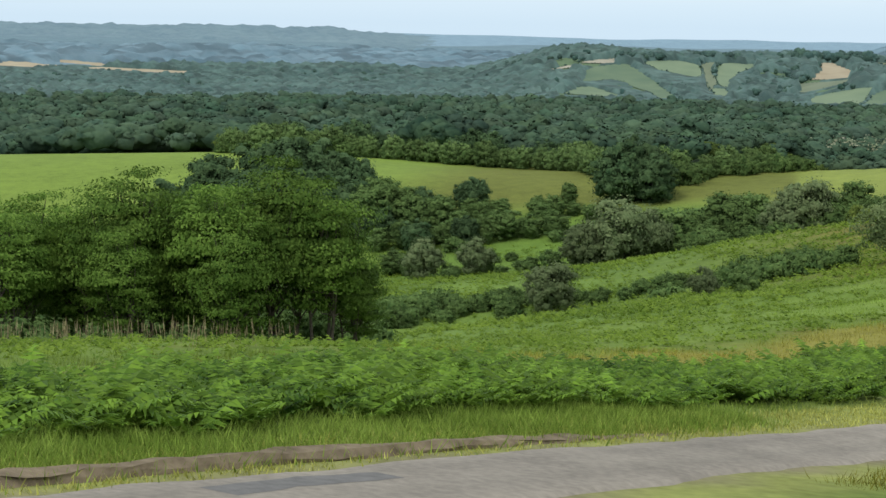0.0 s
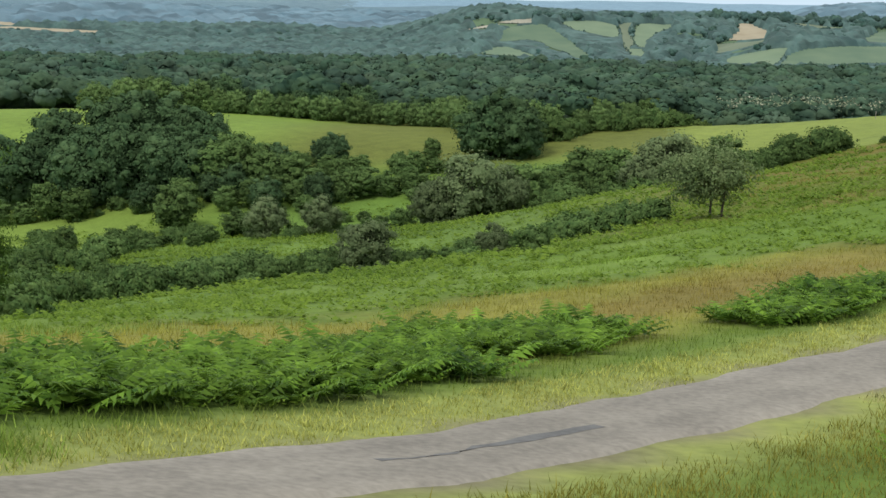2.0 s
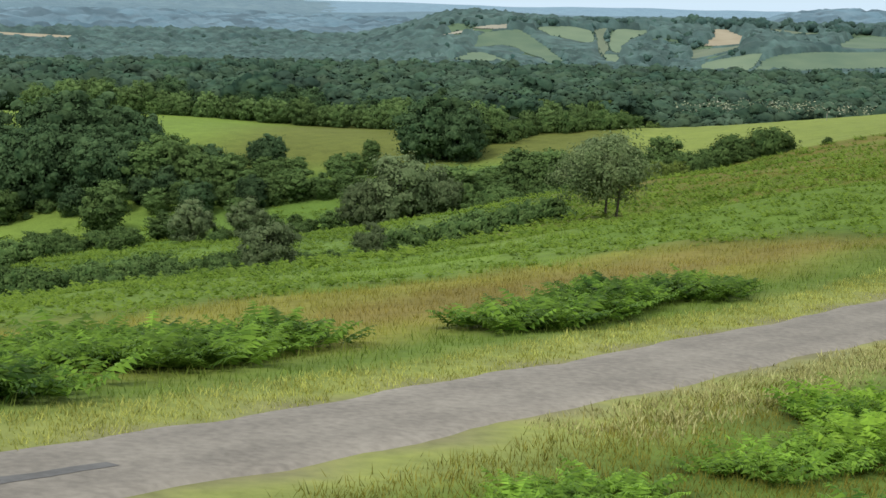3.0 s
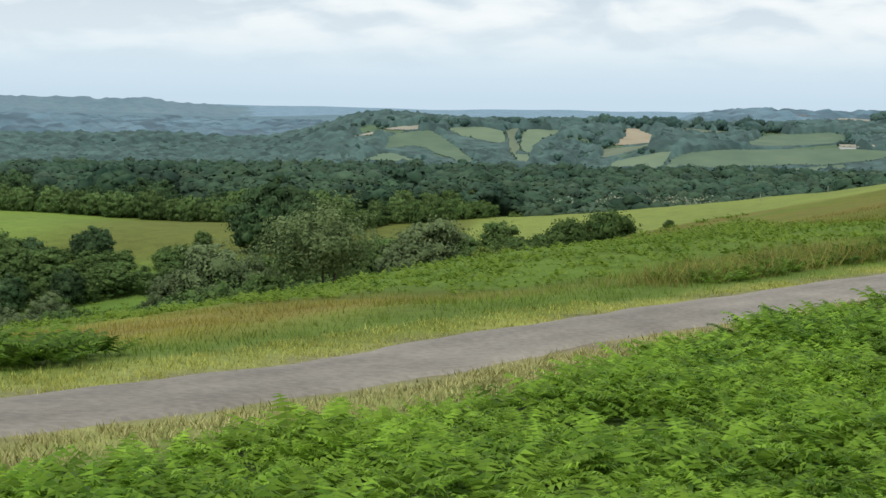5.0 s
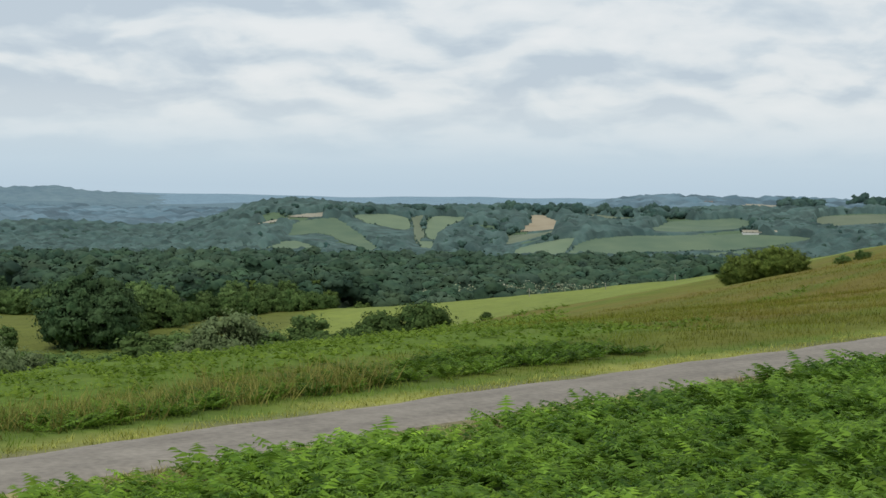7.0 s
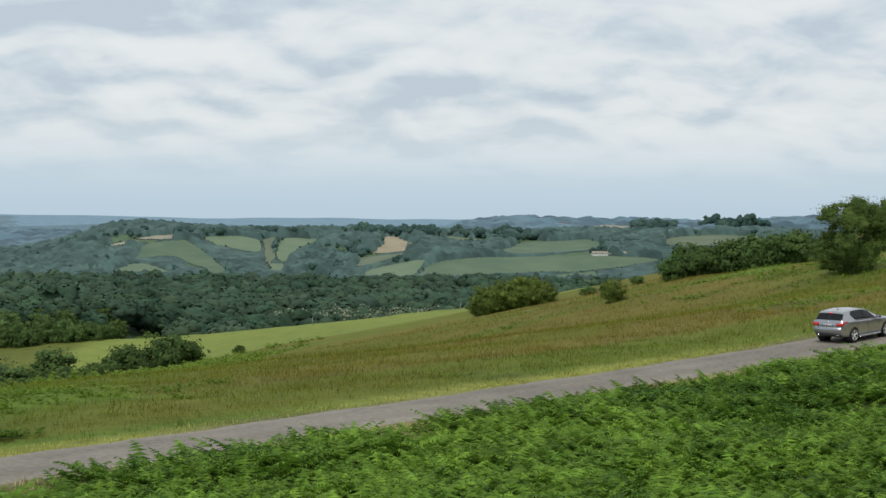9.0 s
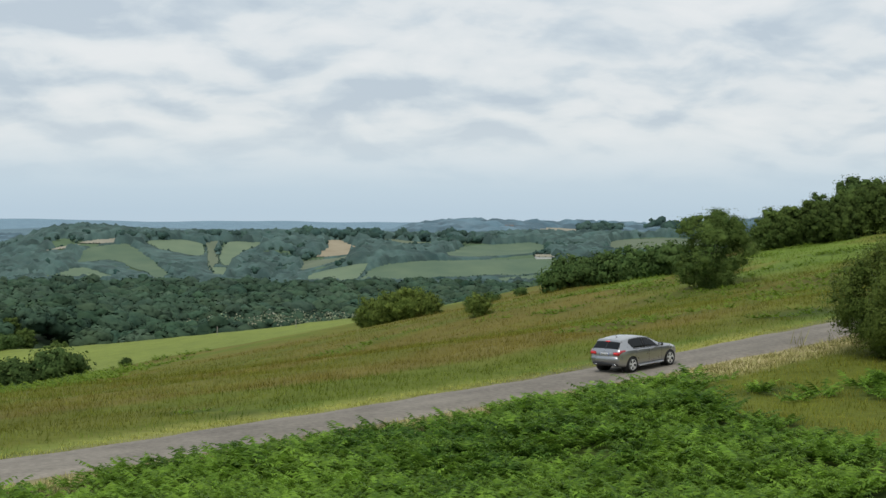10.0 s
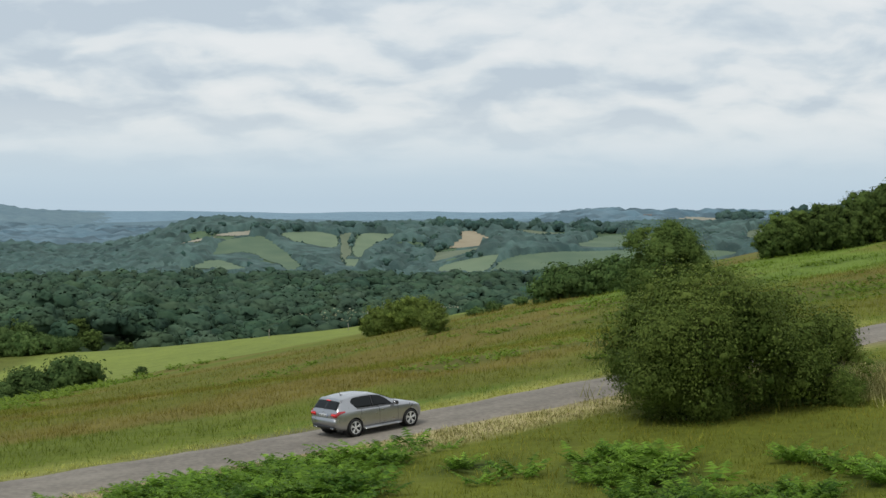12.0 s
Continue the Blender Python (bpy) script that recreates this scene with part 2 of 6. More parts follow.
def smooth_line(points, step=0.5):
    p = np.array(points, float)
    out = []
    for i in range(len(p) - 1):
        a, b = p[max(i - 1, 0)], p[min(i + 2, len(p) - 1)]
        n = max(2, int(np.linalg.norm(p[i + 1] - p[i]) / step))
        t = (np.arange(n) / n)[:, None]
        m0, m1 = (p[i + 1] - a) / 2, (b - p[i]) / 2
        if i == 0:
            m0 = p[1] - p[0]
        out.append((2 * t**3 - 3 * t**2 + 1) * p[i] + (t**3 - 2 * t**2 + t) * m0 + (-2 * t**3 + 3 * t**2) * p[i + 1] + (t**3 - t**2) * m1)
    return np.vstack(out + [p[-1:]])


lane = smooth_line(LANE)
lane_dir = np.gradient(lane[:, :2], axis=0)
lane_dir /= np.linalg.norm(lane_dir, axis=1)[:, None]
lane_left = np.stack([-lane_dir[:, 1], lane_dir[:, 0]], 1)
lane_rise = np.gradient(lane[:, 2]) / np.linalg.norm(np.gradient(lane[:, :2], axis=0), axis=1)


def lane_frame(x, y):
    """For points of the plan: the index along the lane and the distance to its left."""
    x, y = np.ravel(x), np.ravel(y)
    idx, off = np.zeros(len(x), int), np.zeros(len(x))
    for a in range(0, len(x), 20000):
        d = np.stack([x[a:a + 20000, None] - lane[None, ::4, 0], y[a:a + 20000, None] - lane[None, ::4, 1]], -1)
        i = np.argmin((d**2).sum(-1), 1) * 4
        idx[a:a + 20000] = i
        q = np.stack([x[a:a + 20000], y[a:a + 20000]], 1) - lane[i, :2]
        along = np.clip((q * lane_dir[i]).sum(1), -1.2, 1.2)
        rest = q - lane_dir[i] * along[:, None]
        s = np.sign((q * lane_left[i]).sum(1))
        off[a:a + 20000] = s * np.linalg.norm(rest, axis=1)
    return idx, off


# heights of the hillside on the valley side of the lane, in the valley, and on the near side
SPOTS = [(-53, -14, 7.2), (-61, -3, 5.3), (-57, 2, 4.9), (-52, 7, 4.1), (-66, 40, -4.3), (-54, 29, -0.3), (-44, 54, -2), (-36, 19, 2.4), (-60, 82, -8.2), (-19, 90, -1.7), (-28.8, 59.8, -0.9), (-25.2, 108, -5.2), (-30.7, 49.4, -0.4), (-48, 118, -11), (-84, 141, -21), (-65, 194, -19.5), (-21, 169, -8.5), (-105, 246, -29.5), (-91, 281, -27), (-40, 225, -16.3), (-17, 264, -14.5), (32, 243, -4), (30, 167, -1.8), (42, 178, 1), (58, 158, 4.2), (80, 216, 7.5), (98, 283, 8), (-75, 308, -20.5)]
SPOTS += [(-139, 323, -20.5), (-180, 378, -19), (-54, 377, -17.5), (-113, 382, -20.5), (20, 330, -10), (80, 360, -2), (-190, 280, -33), (-130, 180, -26), (5, 20, 2.7), (-14, -6, 4.3), (22, 48, 2.6), (45, 75, 3), (62, 80, 3.6), (85, 110, 7), (60, 30, 3.8), (10, -40, 7), (-20, -70, 13), (-100, -60, 14), (-110, 30, -4), (130, 60, 9), (75, 140, 7), (20, 112, 1.3), (-28, 115, -5.6), (-36, 126, -9.9), (-18, 118, -5.4), (-45, 100, -7.9), (-52, 80, -6.5), (-8, 120, -2.7)]
SPOTS += [(-22, 75.5, -1.1), (-12, 95, -0.8), (-35, 142, -10.2), (-42, 146, -12.9), (-51, 156, -15.7), (-62, 160, -18.8), (-40, 66, -3.8), (-5, 150, -4.4), (-62, 60, -5.9), (-162, 288, -33), (-131, 268, -32.2), (-150, 305, -26.5), (-131, 290, -27.5), (-37, 252, -19.3), (-58, 255, -23.5), (-73, 243, -25.2), (-21, 253, -15.4), (-6, 262, -11.8)]


def thin_plate(spots):
    k = np.array([(lane[i, 0] + s * 3.2 * lane_left[i, 0], lane[i, 1] + s * 3.2 * lane_left[i, 1], lane[i, 2]) for i in range(0, len(lane), 24) for s in (-1, 1)])
    p = np.vstack([np.array(spots, float), k])
    c, h = p[:, :2] / 100, p[:, 2]

    def basis(d):
        return np.where(d > 1e-9, d**2 * np.log(np.maximum(d, 1e-9)), 0)
    d = np.linalg.norm(c[:, None] - c[None], axis=2)
    n = len(c)
    a = np.zeros((n + 3, n + 3))
    a[:n, :n] = basis(d) + 2e-4 * np.eye(n)
    a[:n, n], a[:n, n + 1:] = 1, c
    a[n:, :n] = a[:n, n:].T
    w = np.linalg.solve(a, np.concatenate([h, np.zeros(3)]))

    def height(x, y):
        q = np.stack([np.ravel(x), np.ravel(y)], 1) / 100
        out = np.empty(len(q))
        for i in range(0, len(q), 20000):
            e = q[i:i + 20000]
            out[i:i + 20000] = basis(np.linalg.norm(e[:, None] - c[None], axis=2)) @ w[:n] + w[n] + e @ w[n + 1:]
        return out
    return height


hillside = thin_plate(SPOTS)


def ease(v, a, b):
    t = np.clip((v - a) / (b - a), 0, 1)
    return t * t * (3 - 2 * t)


def waves(x, y, size, seed=0.0):
    """A soft rolling unevenness between -1 and 1."""
    x, y = x / size + seed * 1.7, y / size - seed
    return (np.sin(x * 1.9 + 1.3 * np.sin(y * 1.3)) + np.sin(y * 2.3 + 1.1 * np.sin(x * 1.7 + 2)) + 0.6 * np.sin(x * 3.9 + y * 3.1) + 0.5 * np.sin(x * 5.3 - y * 4.7)) / 3.1


def patches(u, v, seed=0):
    """Uneven patches between 0 and 1: smoothed random values on a grid, at three sizes."""
    total, weight = 0.0, 0.0
    for k, w in ((1.0, 0.5), (2.1, 0.3), (4.3, 0.2)):
        a, b = u * k + seed * 7.3, v * k - seed * 3.1
        i, j = np.floor(a), np.floor(b)
        fa, fb = a - i, b - j
        fa, fb = fa * fa * (3 - 2 * fa), fb * fb * (3 - 2 * fb)

        def dot(p, q):
            return np.abs(np.modf(np.sin(p * 127.1 + q * 311.7 + seed * 17) * 43758.5453)[0])
        total = total + w * ((dot(i, j) * (1 - fa) + dot(i + 1, j) * fa) * (1 - fb) + (dot(i, j + 1) * (1 - fa) + dot(i + 1, j + 1) * fa) * fb)
        weight += w
    return total / weight


def bump_ridge(a, r, a0, a1, soft, r0, w):
    """A ridge at the range r0, between two bearings."""
    return ease(a, a0 - soft, a0 + soft) * (1 - ease(a, a1 - soft, a1 + soft)) * np.exp(-((r - r0) / w)**2)


def country(x, y):
    """The wide land beyond the valley: a wooded basin, a hill of fields, far ridges."""
    r, a = np.hypot(x, y), np.degrees(np.arctan2(x, y))
    z = -20 - 32 * ease(r, 420, 760) - 12 * ease(r, 1300, 1750) + 2.5 * waves(x, y, 160)
    z += (42 + 7 * waves(x, y, 230, 3)) * bump_ridge(a, r, -11.5, 40, 2.5, 2130, 230)
    z += (22 + 8 * waves(x, y, 150, 6)) * bump_ridge(a, r, -1, 40, 2, 1820, 130)
    z += (30 + 9 * waves(x, y, 260, 5)) * bump_ridge(a, r, -60, -9, 3, 2600, 330)
    z += (56 + 8 * waves(x, y, 300, 8)) * bump_ridge(a, r, 0, 60, 3, 2850, 330)
    z += (38 + 6 * waves(x, y, 420, 9)) * bump_ridge(a, r, -60, 60, 5, 3500, 300)
    z += (48 + 3 * waves(x, y, 700, 2)) * bump_ridge(a, r, -90, 90, 5, 4600, 450)
    z += (13 + 3 * waves(x, y, 420, 1)) * bump_ridge(a, r, -60, -15.8, 1.5, 4250, 380)
    return z


def ground_z(x, y):
    """The height of the ground at points of the plan."""
    x, y = np.ravel(np.asarray(x, float)), np.ravel(np.asarray(y, float))
    r = np.hypot(x + 20, y - 120)
    z = country(x, y)
    near = r < 420
    if near.any():
        f = 1 - ease(r[near], 250, 400)
        z[near] = f * hillside(x[near], y[near]) + (1 - f) * z[near]
    # the pasture ends on a crest, behind which the land falls away to the forest
    z -= 7 * ease(y, 352, 402) * ease(x, -50, -34) * (1 - ease(x, 120, 200)) * (1 - ease(y, 500, 650))
    close = (r < 260)
    if close.any():
        i, d = lane_frame(x[close], y[close])
        f = 1 - ease(np.abs(d), 1.9, 4.5)
        w = ease(np.abs(d), 2.6, 9)
        lumps = 0.16 * waves(x[close], y[close], 5) + 0.22 * waves(x[close], y[close], 17, 4)
        q = np.clip(((x[close] - lane[i, 0]) * lane_dir[i, 0] + (y[close] - lane[i, 1]) * lane_dir[i, 1]), -1.5, 1.5)
        z[close] = f * (lane[i, 2] + lane_rise[i] * q - 0.07) + (1 - f) * z[close] + w * lumps
    return z


def graded(lo, hi, core_lo, core_hi, fine, grow, widest=42):
    """Grid lines that are fine in the core and widen outwards."""
    mid = np.arange(core_lo, core_hi + fine, fine)
    up, down = [mid[-1]], [mid[0]]
    s = fine
    while up[-1] < hi:
        s *= grow
        up.append(up[-1] + min(s, widest))
    s = fine
    while down[-1] > lo:
        s *= grow
        down.append(down[-1] - min(s, widest))
    return np.concatenate([down[:0:-1], mid, up[1:]])


# far fields: kind of crop and the corners of the plan, first on the hill's middle, then on its knoll and lower slope, then far off
FIELDS = [("stubble", (-56, 1965), (-42, 2025), (-44, 2090), (-26, 2095), (2, 2005), (0, 1950)), ("olive", (-64, 1810), (-64, 1940), (-10, 1920), (-12, 1790)), ("olive", (8, 2130), (36, 2120), (92, 2025), (42, 2065)),
          ("light", (-42, 1665), (-52, 1760), (16, 1745), (-8, 1660)), ("light", (-104, 1750), (-82, 1770), (-86, 1720)), ("green", (82, 1810), (110, 2010), (194, 2050), (214, 2020), (180, 1825)),
          ("green", (-2, 1655), (10, 1715), (34, 1745), (106, 1785), (186, 1790), (256, 1775), (182, 1725), (104, 1695), (26, 1660)), ("green", (94, 1580), (128, 1690), (182, 1725), (164, 1620))]
FIELDS += [("olive", (-184, 2040), (-168, 2055), (-156, 1905), (-158, 1825)), ("light", (-162, 2050), (-116, 2070), (-142, 1970), (-140, 1885), (-154, 1890)), ("light", (-156, 1825), (-158, 1870), (-140, 1875), (-136, 1815)),
           ("light", (-314, 1805), (-306, 1851), (-289, 1858), (-268, 1822), (-242, 1796), (-249, 1764), (-277, 1788)), ("light", (-250, 2005), (-209, 2032), (-182, 2024), (-174, 1945), (-198, 1948), (-228, 1960)), ("green", (-304, 1880), (-306, 1925), (-302, 1960), (-270, 1978), (-246, 1955), (-218, 1884), (-188, 1799), (-196, 1760), (-226, 1838), (-255, 1890), (-278, 1897)),
           ("tan", (-324, 1975), (-302, 2005), (-278, 2015), (-280, 1980)), ("tan", (-368, 1955), (-324, 1965), (-316, 1970), (-326, 1945)), ("olive", (270, 1935), (288, 2040), (332, 2050), (404, 2045), (390, 1985))]
FIELDS += [("tan", (130, 2560), (204, 2600), (290, 2700), (335, 2690), (285, 2580)), ("tan", (256, 2705), (275, 2770), (330, 2780), (320, 2720)), ("stubble", (-990, 2062), (-830, 2072), (-825, 2108), (-985, 2100)), ("stubble", (-1050, 2108), (-978, 2108), (-980, 2140), (-1052, 2138)),
           ("stubble", (-1106, 2038), (-1018, 2040), (-1016, 2082), (-1108, 2080)), ("stubble", (-784, 1878), (-720, 1874), (-722, 1896), (-786, 1900)), ("green", (390, 2540), (570, 2545), (565, 2660), (395, 2655))]


def field_outline(f):
    """The corners of a field joined by slightly bowed, rounded edges."""
    p = np.array(f[1:], float)
    for cut in (0.10, 0.25):
        q = np.roll(p, -1, axis=0)
        p = np.stack([(1 - cut) * p + cut * q, cut * p + (1 - cut) * q], 1).reshape(-1, 2)
    return p + np.stack([2.0 * np.sin(p[:, 1] * 0.09), 3.0 * np.sin(p[:, 0] * 0.11)], 1)


def in_field(x, y, f):
    """1 inside the field, 0 outside."""
    p = field_outline(f)
    inside = np.zeros(len(x), bool)
    near = (x > p[:, 0].min()) & (x < p[:, 0].max()) & (y > p[:, 1].min()) & (y < p[:, 1].max())
    px, py = x[near], y[near]
    odd = np.zeros(len(px), bool)
    for (x0, y0), (x1, y1) in zip(p, np.roll(p, -1, axis=0)):
        cross = (y0 > py) != (y1 > py)
        odd ^= cross & (px < x0 + (py - y0) * (x1 - x0) / (y1 - y0 + 1e-9))
    inside[near] = odd
    return inside.astype(float)


def belt(v, a, b, soft):
    return ease(v, a - soft, a + soft) * (1 - ease(v, b - soft, b + soft))


def bracken_cover(x, y):
    """Where bracken grows, from 0 to 1: a bank and patches on the valley side, a wide stand on the near side."""
    i, d = lane_frame(x, y)
    ly = lane[i, 1]
    w = waves(x, y, 4.2, 2)
    w2 = waves(x, y, 11, 5)
    left = belt(d + 0.9 * w, 5.9, 12.5, 0.8) * (1 - ease(ly + 4 * w, -2, 3))
    left = np.maximum(left, belt(d + w, 5.2, 9.5, 0.7) * belt(ly, -6, 4, 1.5))
    left = np.maximum(left, belt(d + w, 8.0, 13, 0.8) * belt(ly + 1.5 * w, 5, 14, 1.5))
    left = np.maximum(left, belt(d + w, 6.0, 9.0, 0.7) * belt(ly + 2 * w, 19, 31, 2))
    left = np.maximum(left, belt(d + 2 * w, 22 - 8 * ease(ly, 25, 60), 70 - 24 * ease(ly, 48, 62), 2.0) * (1 - ease(ly, 72, 90)) * ease(w2 + 0.6 * w, -0.75, -0.25))
    left = np.maximum(left, belt(d + w, 9, 13, 1) * belt(ly + 2 * w, 60, 76, 3) * ease(w, -0.2, 0.2))
    left = np.maximum(left, belt(d + 2 * w, 62, 70, 2) * belt(ly, 80, 130, 6) * ease(w2, -0.3, 0.1))
    left = np.maximum(left, belt(d + w, 4.5, 8, 1) * ease(ly, 70, 80) * ease(w2 + w, 0.55, 0.8))
    left = np.maximum(left, belt(d + 1.2 * w, 11.0, 32, 1.2) * belt(ly + 3 * w, 50, 83, 2.5) * ease(w2 + 0.8 * w, -1.3, -0.8))
    left = np.maximum(left, belt(d, 14, 24, 2) * ease(ly, 104, 112) * ease(w2 + w, 0.2, 0.5))
    left = np.maximum(left, belt(d + 2 * w, 30, 62, 3) * belt(ly, 128, 165, 5) * ease(w2 + 0.8 * w, -0.1, 0.4))
    left = np.maximum(left, belt(d + 1.2 * w, 23, 28, 1) * belt(ly + 2 * w, 126, 140, 3))
    left = np.maximum(left, belt(d + 0.7 * w, 4.5, 7.8, 0.5) * belt(ly + w, 53, 72, 2))
    right = ease(-d + 0.6 * w, 5.2 - 2.3 * ease(ly, 30, 48), 6.0 - 2.3 * ease(ly, 30, 48)) * ease(ly + 1.5 * w, 12.0, 15.0) * (1 - ease(ly + 0.45 * (-d) + 1.5 * w, 99.5, 101.5))
    right = np.maximum(right, ease(-d + w, 5.4, 7.0) * belt(ly, -8, 12, 3) * ease(w2 + w, -0.1, 0.4))
    for cx, cy, cr in ((53.0, 93.0, 1.2), (54.0, 90.6, 1.6), (55.2, 87.6, 2.0), (56.2, 84.6, 2.3), (59.0, 92.0, 0.9), (60.2, 90.4, 1.1), (61.6, 88.8, 1.4), (50.2, 91.4, 0.7), (49.2, 90.3, 0.5), (54.6, 92.2, 1.1), (57.4, 86.4, 1.6), (64.2, 108.2, 2.2), (48.6, 93.0, 0.6)):
        right = np.maximum(right, 1 - ease(np.hypot(x - cx, y - cy) + 0.4 * w, cr * 0.8, cr * 1.1))
    return np.where(d > 0, left, right)


def cover_colour(x, y, z):
    """Land cover: mown verge, long brownish grass, shaded bracken floor, pasture, crops, woodland floor, haze-tinted
    far land.
    """
    n = len(x)
    i, d = lane_frame(x, y)
    ly = lane[i, 1]
    r = np.hypot(x, y)
    w1, w2 = waves(x, y, 6, 1), waves(x, y, 24, 6)

    def paint(c, col, f):
        return c * (1 - f[:, None]) + np.array(col) * f[:, None]
    c = np.tile(np.array((0.115, 0.170, 0.030)), (n, 1))
    near = (d < 190) & (d > -60) & (r < 320)
    upper = near * (d > 0) * ease(ly, 50, 80)
    long_patch, cross_patch, fine_patch = patches(i / 46.0, d / 9.0, 1), patches(i / 60.0, d / 6.0, 2), patches(i / 14.0, d / 3.0, 3)
    c = paint(c, (0.136, 0.147, 0.026), near * (d > 4) * ease(ly, 50, 76))
    c = paint(c, (0.116, 0.154, 0.023), upper * ease(long_patch - 0.10 * ease(ly, 88, 110), 0.46, 0.62) * 0.8)
    c = paint(c, (0.166, 0.138, 0.034), upper * (d > 5) * ease(cross_patch + 0.12 * (fine_patch - 0.5) + 0.20 * ease(d, 6, 22) - 0.11 + 0.08 * ease(ly, 88, 112), 0.52, 0.80) * 0.9)
    c = paint(c, (0.215, 0.195, 0.062), upper * (d > 5) * ease(fine_patch + 0.4 * (long_patch - 0.5), 0.62, 0.86) * 0.3)
    c = paint(c, (0.144, 0.210, 0.037), near * ease(ly, 130, 142) * belt(d + 4 * w1, 33, 66, 5) * ease(long_patch + 0.3 * fine_patch, 0.42, 0.62))
    c = paint(c, (0.225, 0.215, 0.046), near * belt(d + 1.5 * w1, 8, 22, 2) * belt(ly, -6, 46, 6))
    c = paint(c, (0.158, 0.235, 0.043), near * ease(d + 1.5 * w1, 20, 24) * (1 - ease(ly, 50, 70)))
    c = paint(c, (0.200, 0.158, 0.046), near * belt(d + 2 * w1, 9, 24, 3) * (1 - ease(ly, 40, 60)) * ease(cross_patch + 0.3 * (fine_patch - 0.5), 0.48, 0.66) * 0.8)
    c = paint(c, (0.32, 0.32, 0.090), 1 - ease(np.abs(d) + 0.22 * w1, 2.5, 3.0))
    c = paint(c, (0.245, 0.270, 0.077), (1 - ease(np.abs(d) + 0.4 * w1, 3.0, 5.2)) * (1 - ease(ly, 28, 46)))
    c = paint(c, (0.128, 0.148, 0.022), near * (d < -3) * belt(ly, 74, 125, 6))
    c = paint(c, (0.42, 0.36, 0.18), (d < 0) * (1 - ease(np.abs(d) + 0.7 * w1 - 1.3 * belt(ly, 88, 112, 4), 2.4, 3.4)) * ease(w2 + w1 + belt(ly, 88, 112, 4), -0.3, 0.5) * (ly > 10))
    c = paint(c, (0.19, 0.16, 0.11), 1 - ease(np.abs(d) + 0.18 * w1, 1.75, 2.05))
    if near.any():
        f = np.zeros(n)
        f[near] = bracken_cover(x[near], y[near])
        # bracken floor painted dark for the shade between the fronds
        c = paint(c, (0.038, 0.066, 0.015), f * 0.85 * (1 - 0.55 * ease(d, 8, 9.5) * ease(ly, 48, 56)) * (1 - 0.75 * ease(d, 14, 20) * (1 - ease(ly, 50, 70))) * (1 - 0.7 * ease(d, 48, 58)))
    if near.any():
        c = paint(c, (0.118, 0.192, 0.026), f * 0.8 * ease(d, 10, 12) * ease(ly, 46, 52) * (1 - ease(ly, 84, 92)))
    lower = ease(d, 42, 52) * (r < 330) * (1 - ease(x, -75, -20))
    far_slope = 1 - ease(y + 0.25 * x, 205, 232)
    c = paint(c, (0.088, 0.148, 0.033), lower)
    c = paint(c, (0.130, 0.205, 0.040), lower * far_slope * ease(x, -130, -95))
    c = paint(c, (0.063, 0.112, 0.025), lower * (1 - 0.6 * far_slope) * ease(patches(x / 16, y / 16, 5), 0.42, 0.62))
    past = ease(y - 0.32 * x, 262, 268) * (r < 520)
    c = paint(c, (0.196, 0.240, 0.054), past)
    c = paint(c, (0.132, 0.152, 0.034), past * belt(x + 0.25 * y, -55, 45, 3) * (x < -40) * ease(y, 298, 312))
    c = paint(c, (0.120, 0.200, 0.037), past * (1 - ease(y, 296, 310)) * (1 - ease(x, -60, -40)))
    c = paint(c, (0.163, 0.235, 0.044), past * (1 - ease(x, -140, -110)))
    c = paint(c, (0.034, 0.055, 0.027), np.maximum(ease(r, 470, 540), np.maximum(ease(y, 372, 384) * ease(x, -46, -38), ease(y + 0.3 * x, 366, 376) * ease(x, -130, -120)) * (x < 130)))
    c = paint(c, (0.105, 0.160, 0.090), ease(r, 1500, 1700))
    # distant ground grows bluer with range: haze painted into the cover
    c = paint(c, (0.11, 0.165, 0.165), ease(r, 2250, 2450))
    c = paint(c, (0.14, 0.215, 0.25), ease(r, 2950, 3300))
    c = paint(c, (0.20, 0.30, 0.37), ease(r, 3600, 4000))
    return c


def build_ground():
    gx = graded(-3600, 2400, -95, 100, 2.0, 1.05)
    gy = graded(-420, 4800, -75, 200, 2.0, 1.04, 22)
    x, y = np.meshgrid(gx, gy)
    z = ground_z(x, y)
    nx, ny = len(gx), len(gy)
    v = np.stack([x.ravel(), y.ravel(), z], 1)
    j, i = np.meshgrid(np.arange(ny - 1), np.arange(nx - 1), indexing="ij")
    a = (j * nx + i).ravel()
    me = mesh_np("ground", v, np.stack([a, a + 1, a + 1 + nx, a + nx], 1), MAT["ground"], True)
    layer = me.color_attributes.new("cover", "FLOAT_COLOR", "POINT")
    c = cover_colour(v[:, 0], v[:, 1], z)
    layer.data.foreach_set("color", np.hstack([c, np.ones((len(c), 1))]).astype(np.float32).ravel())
    tagged(new("ground", me), "rolling meadow and farmland of long grass", "ground", kind="structure")


build_ground()


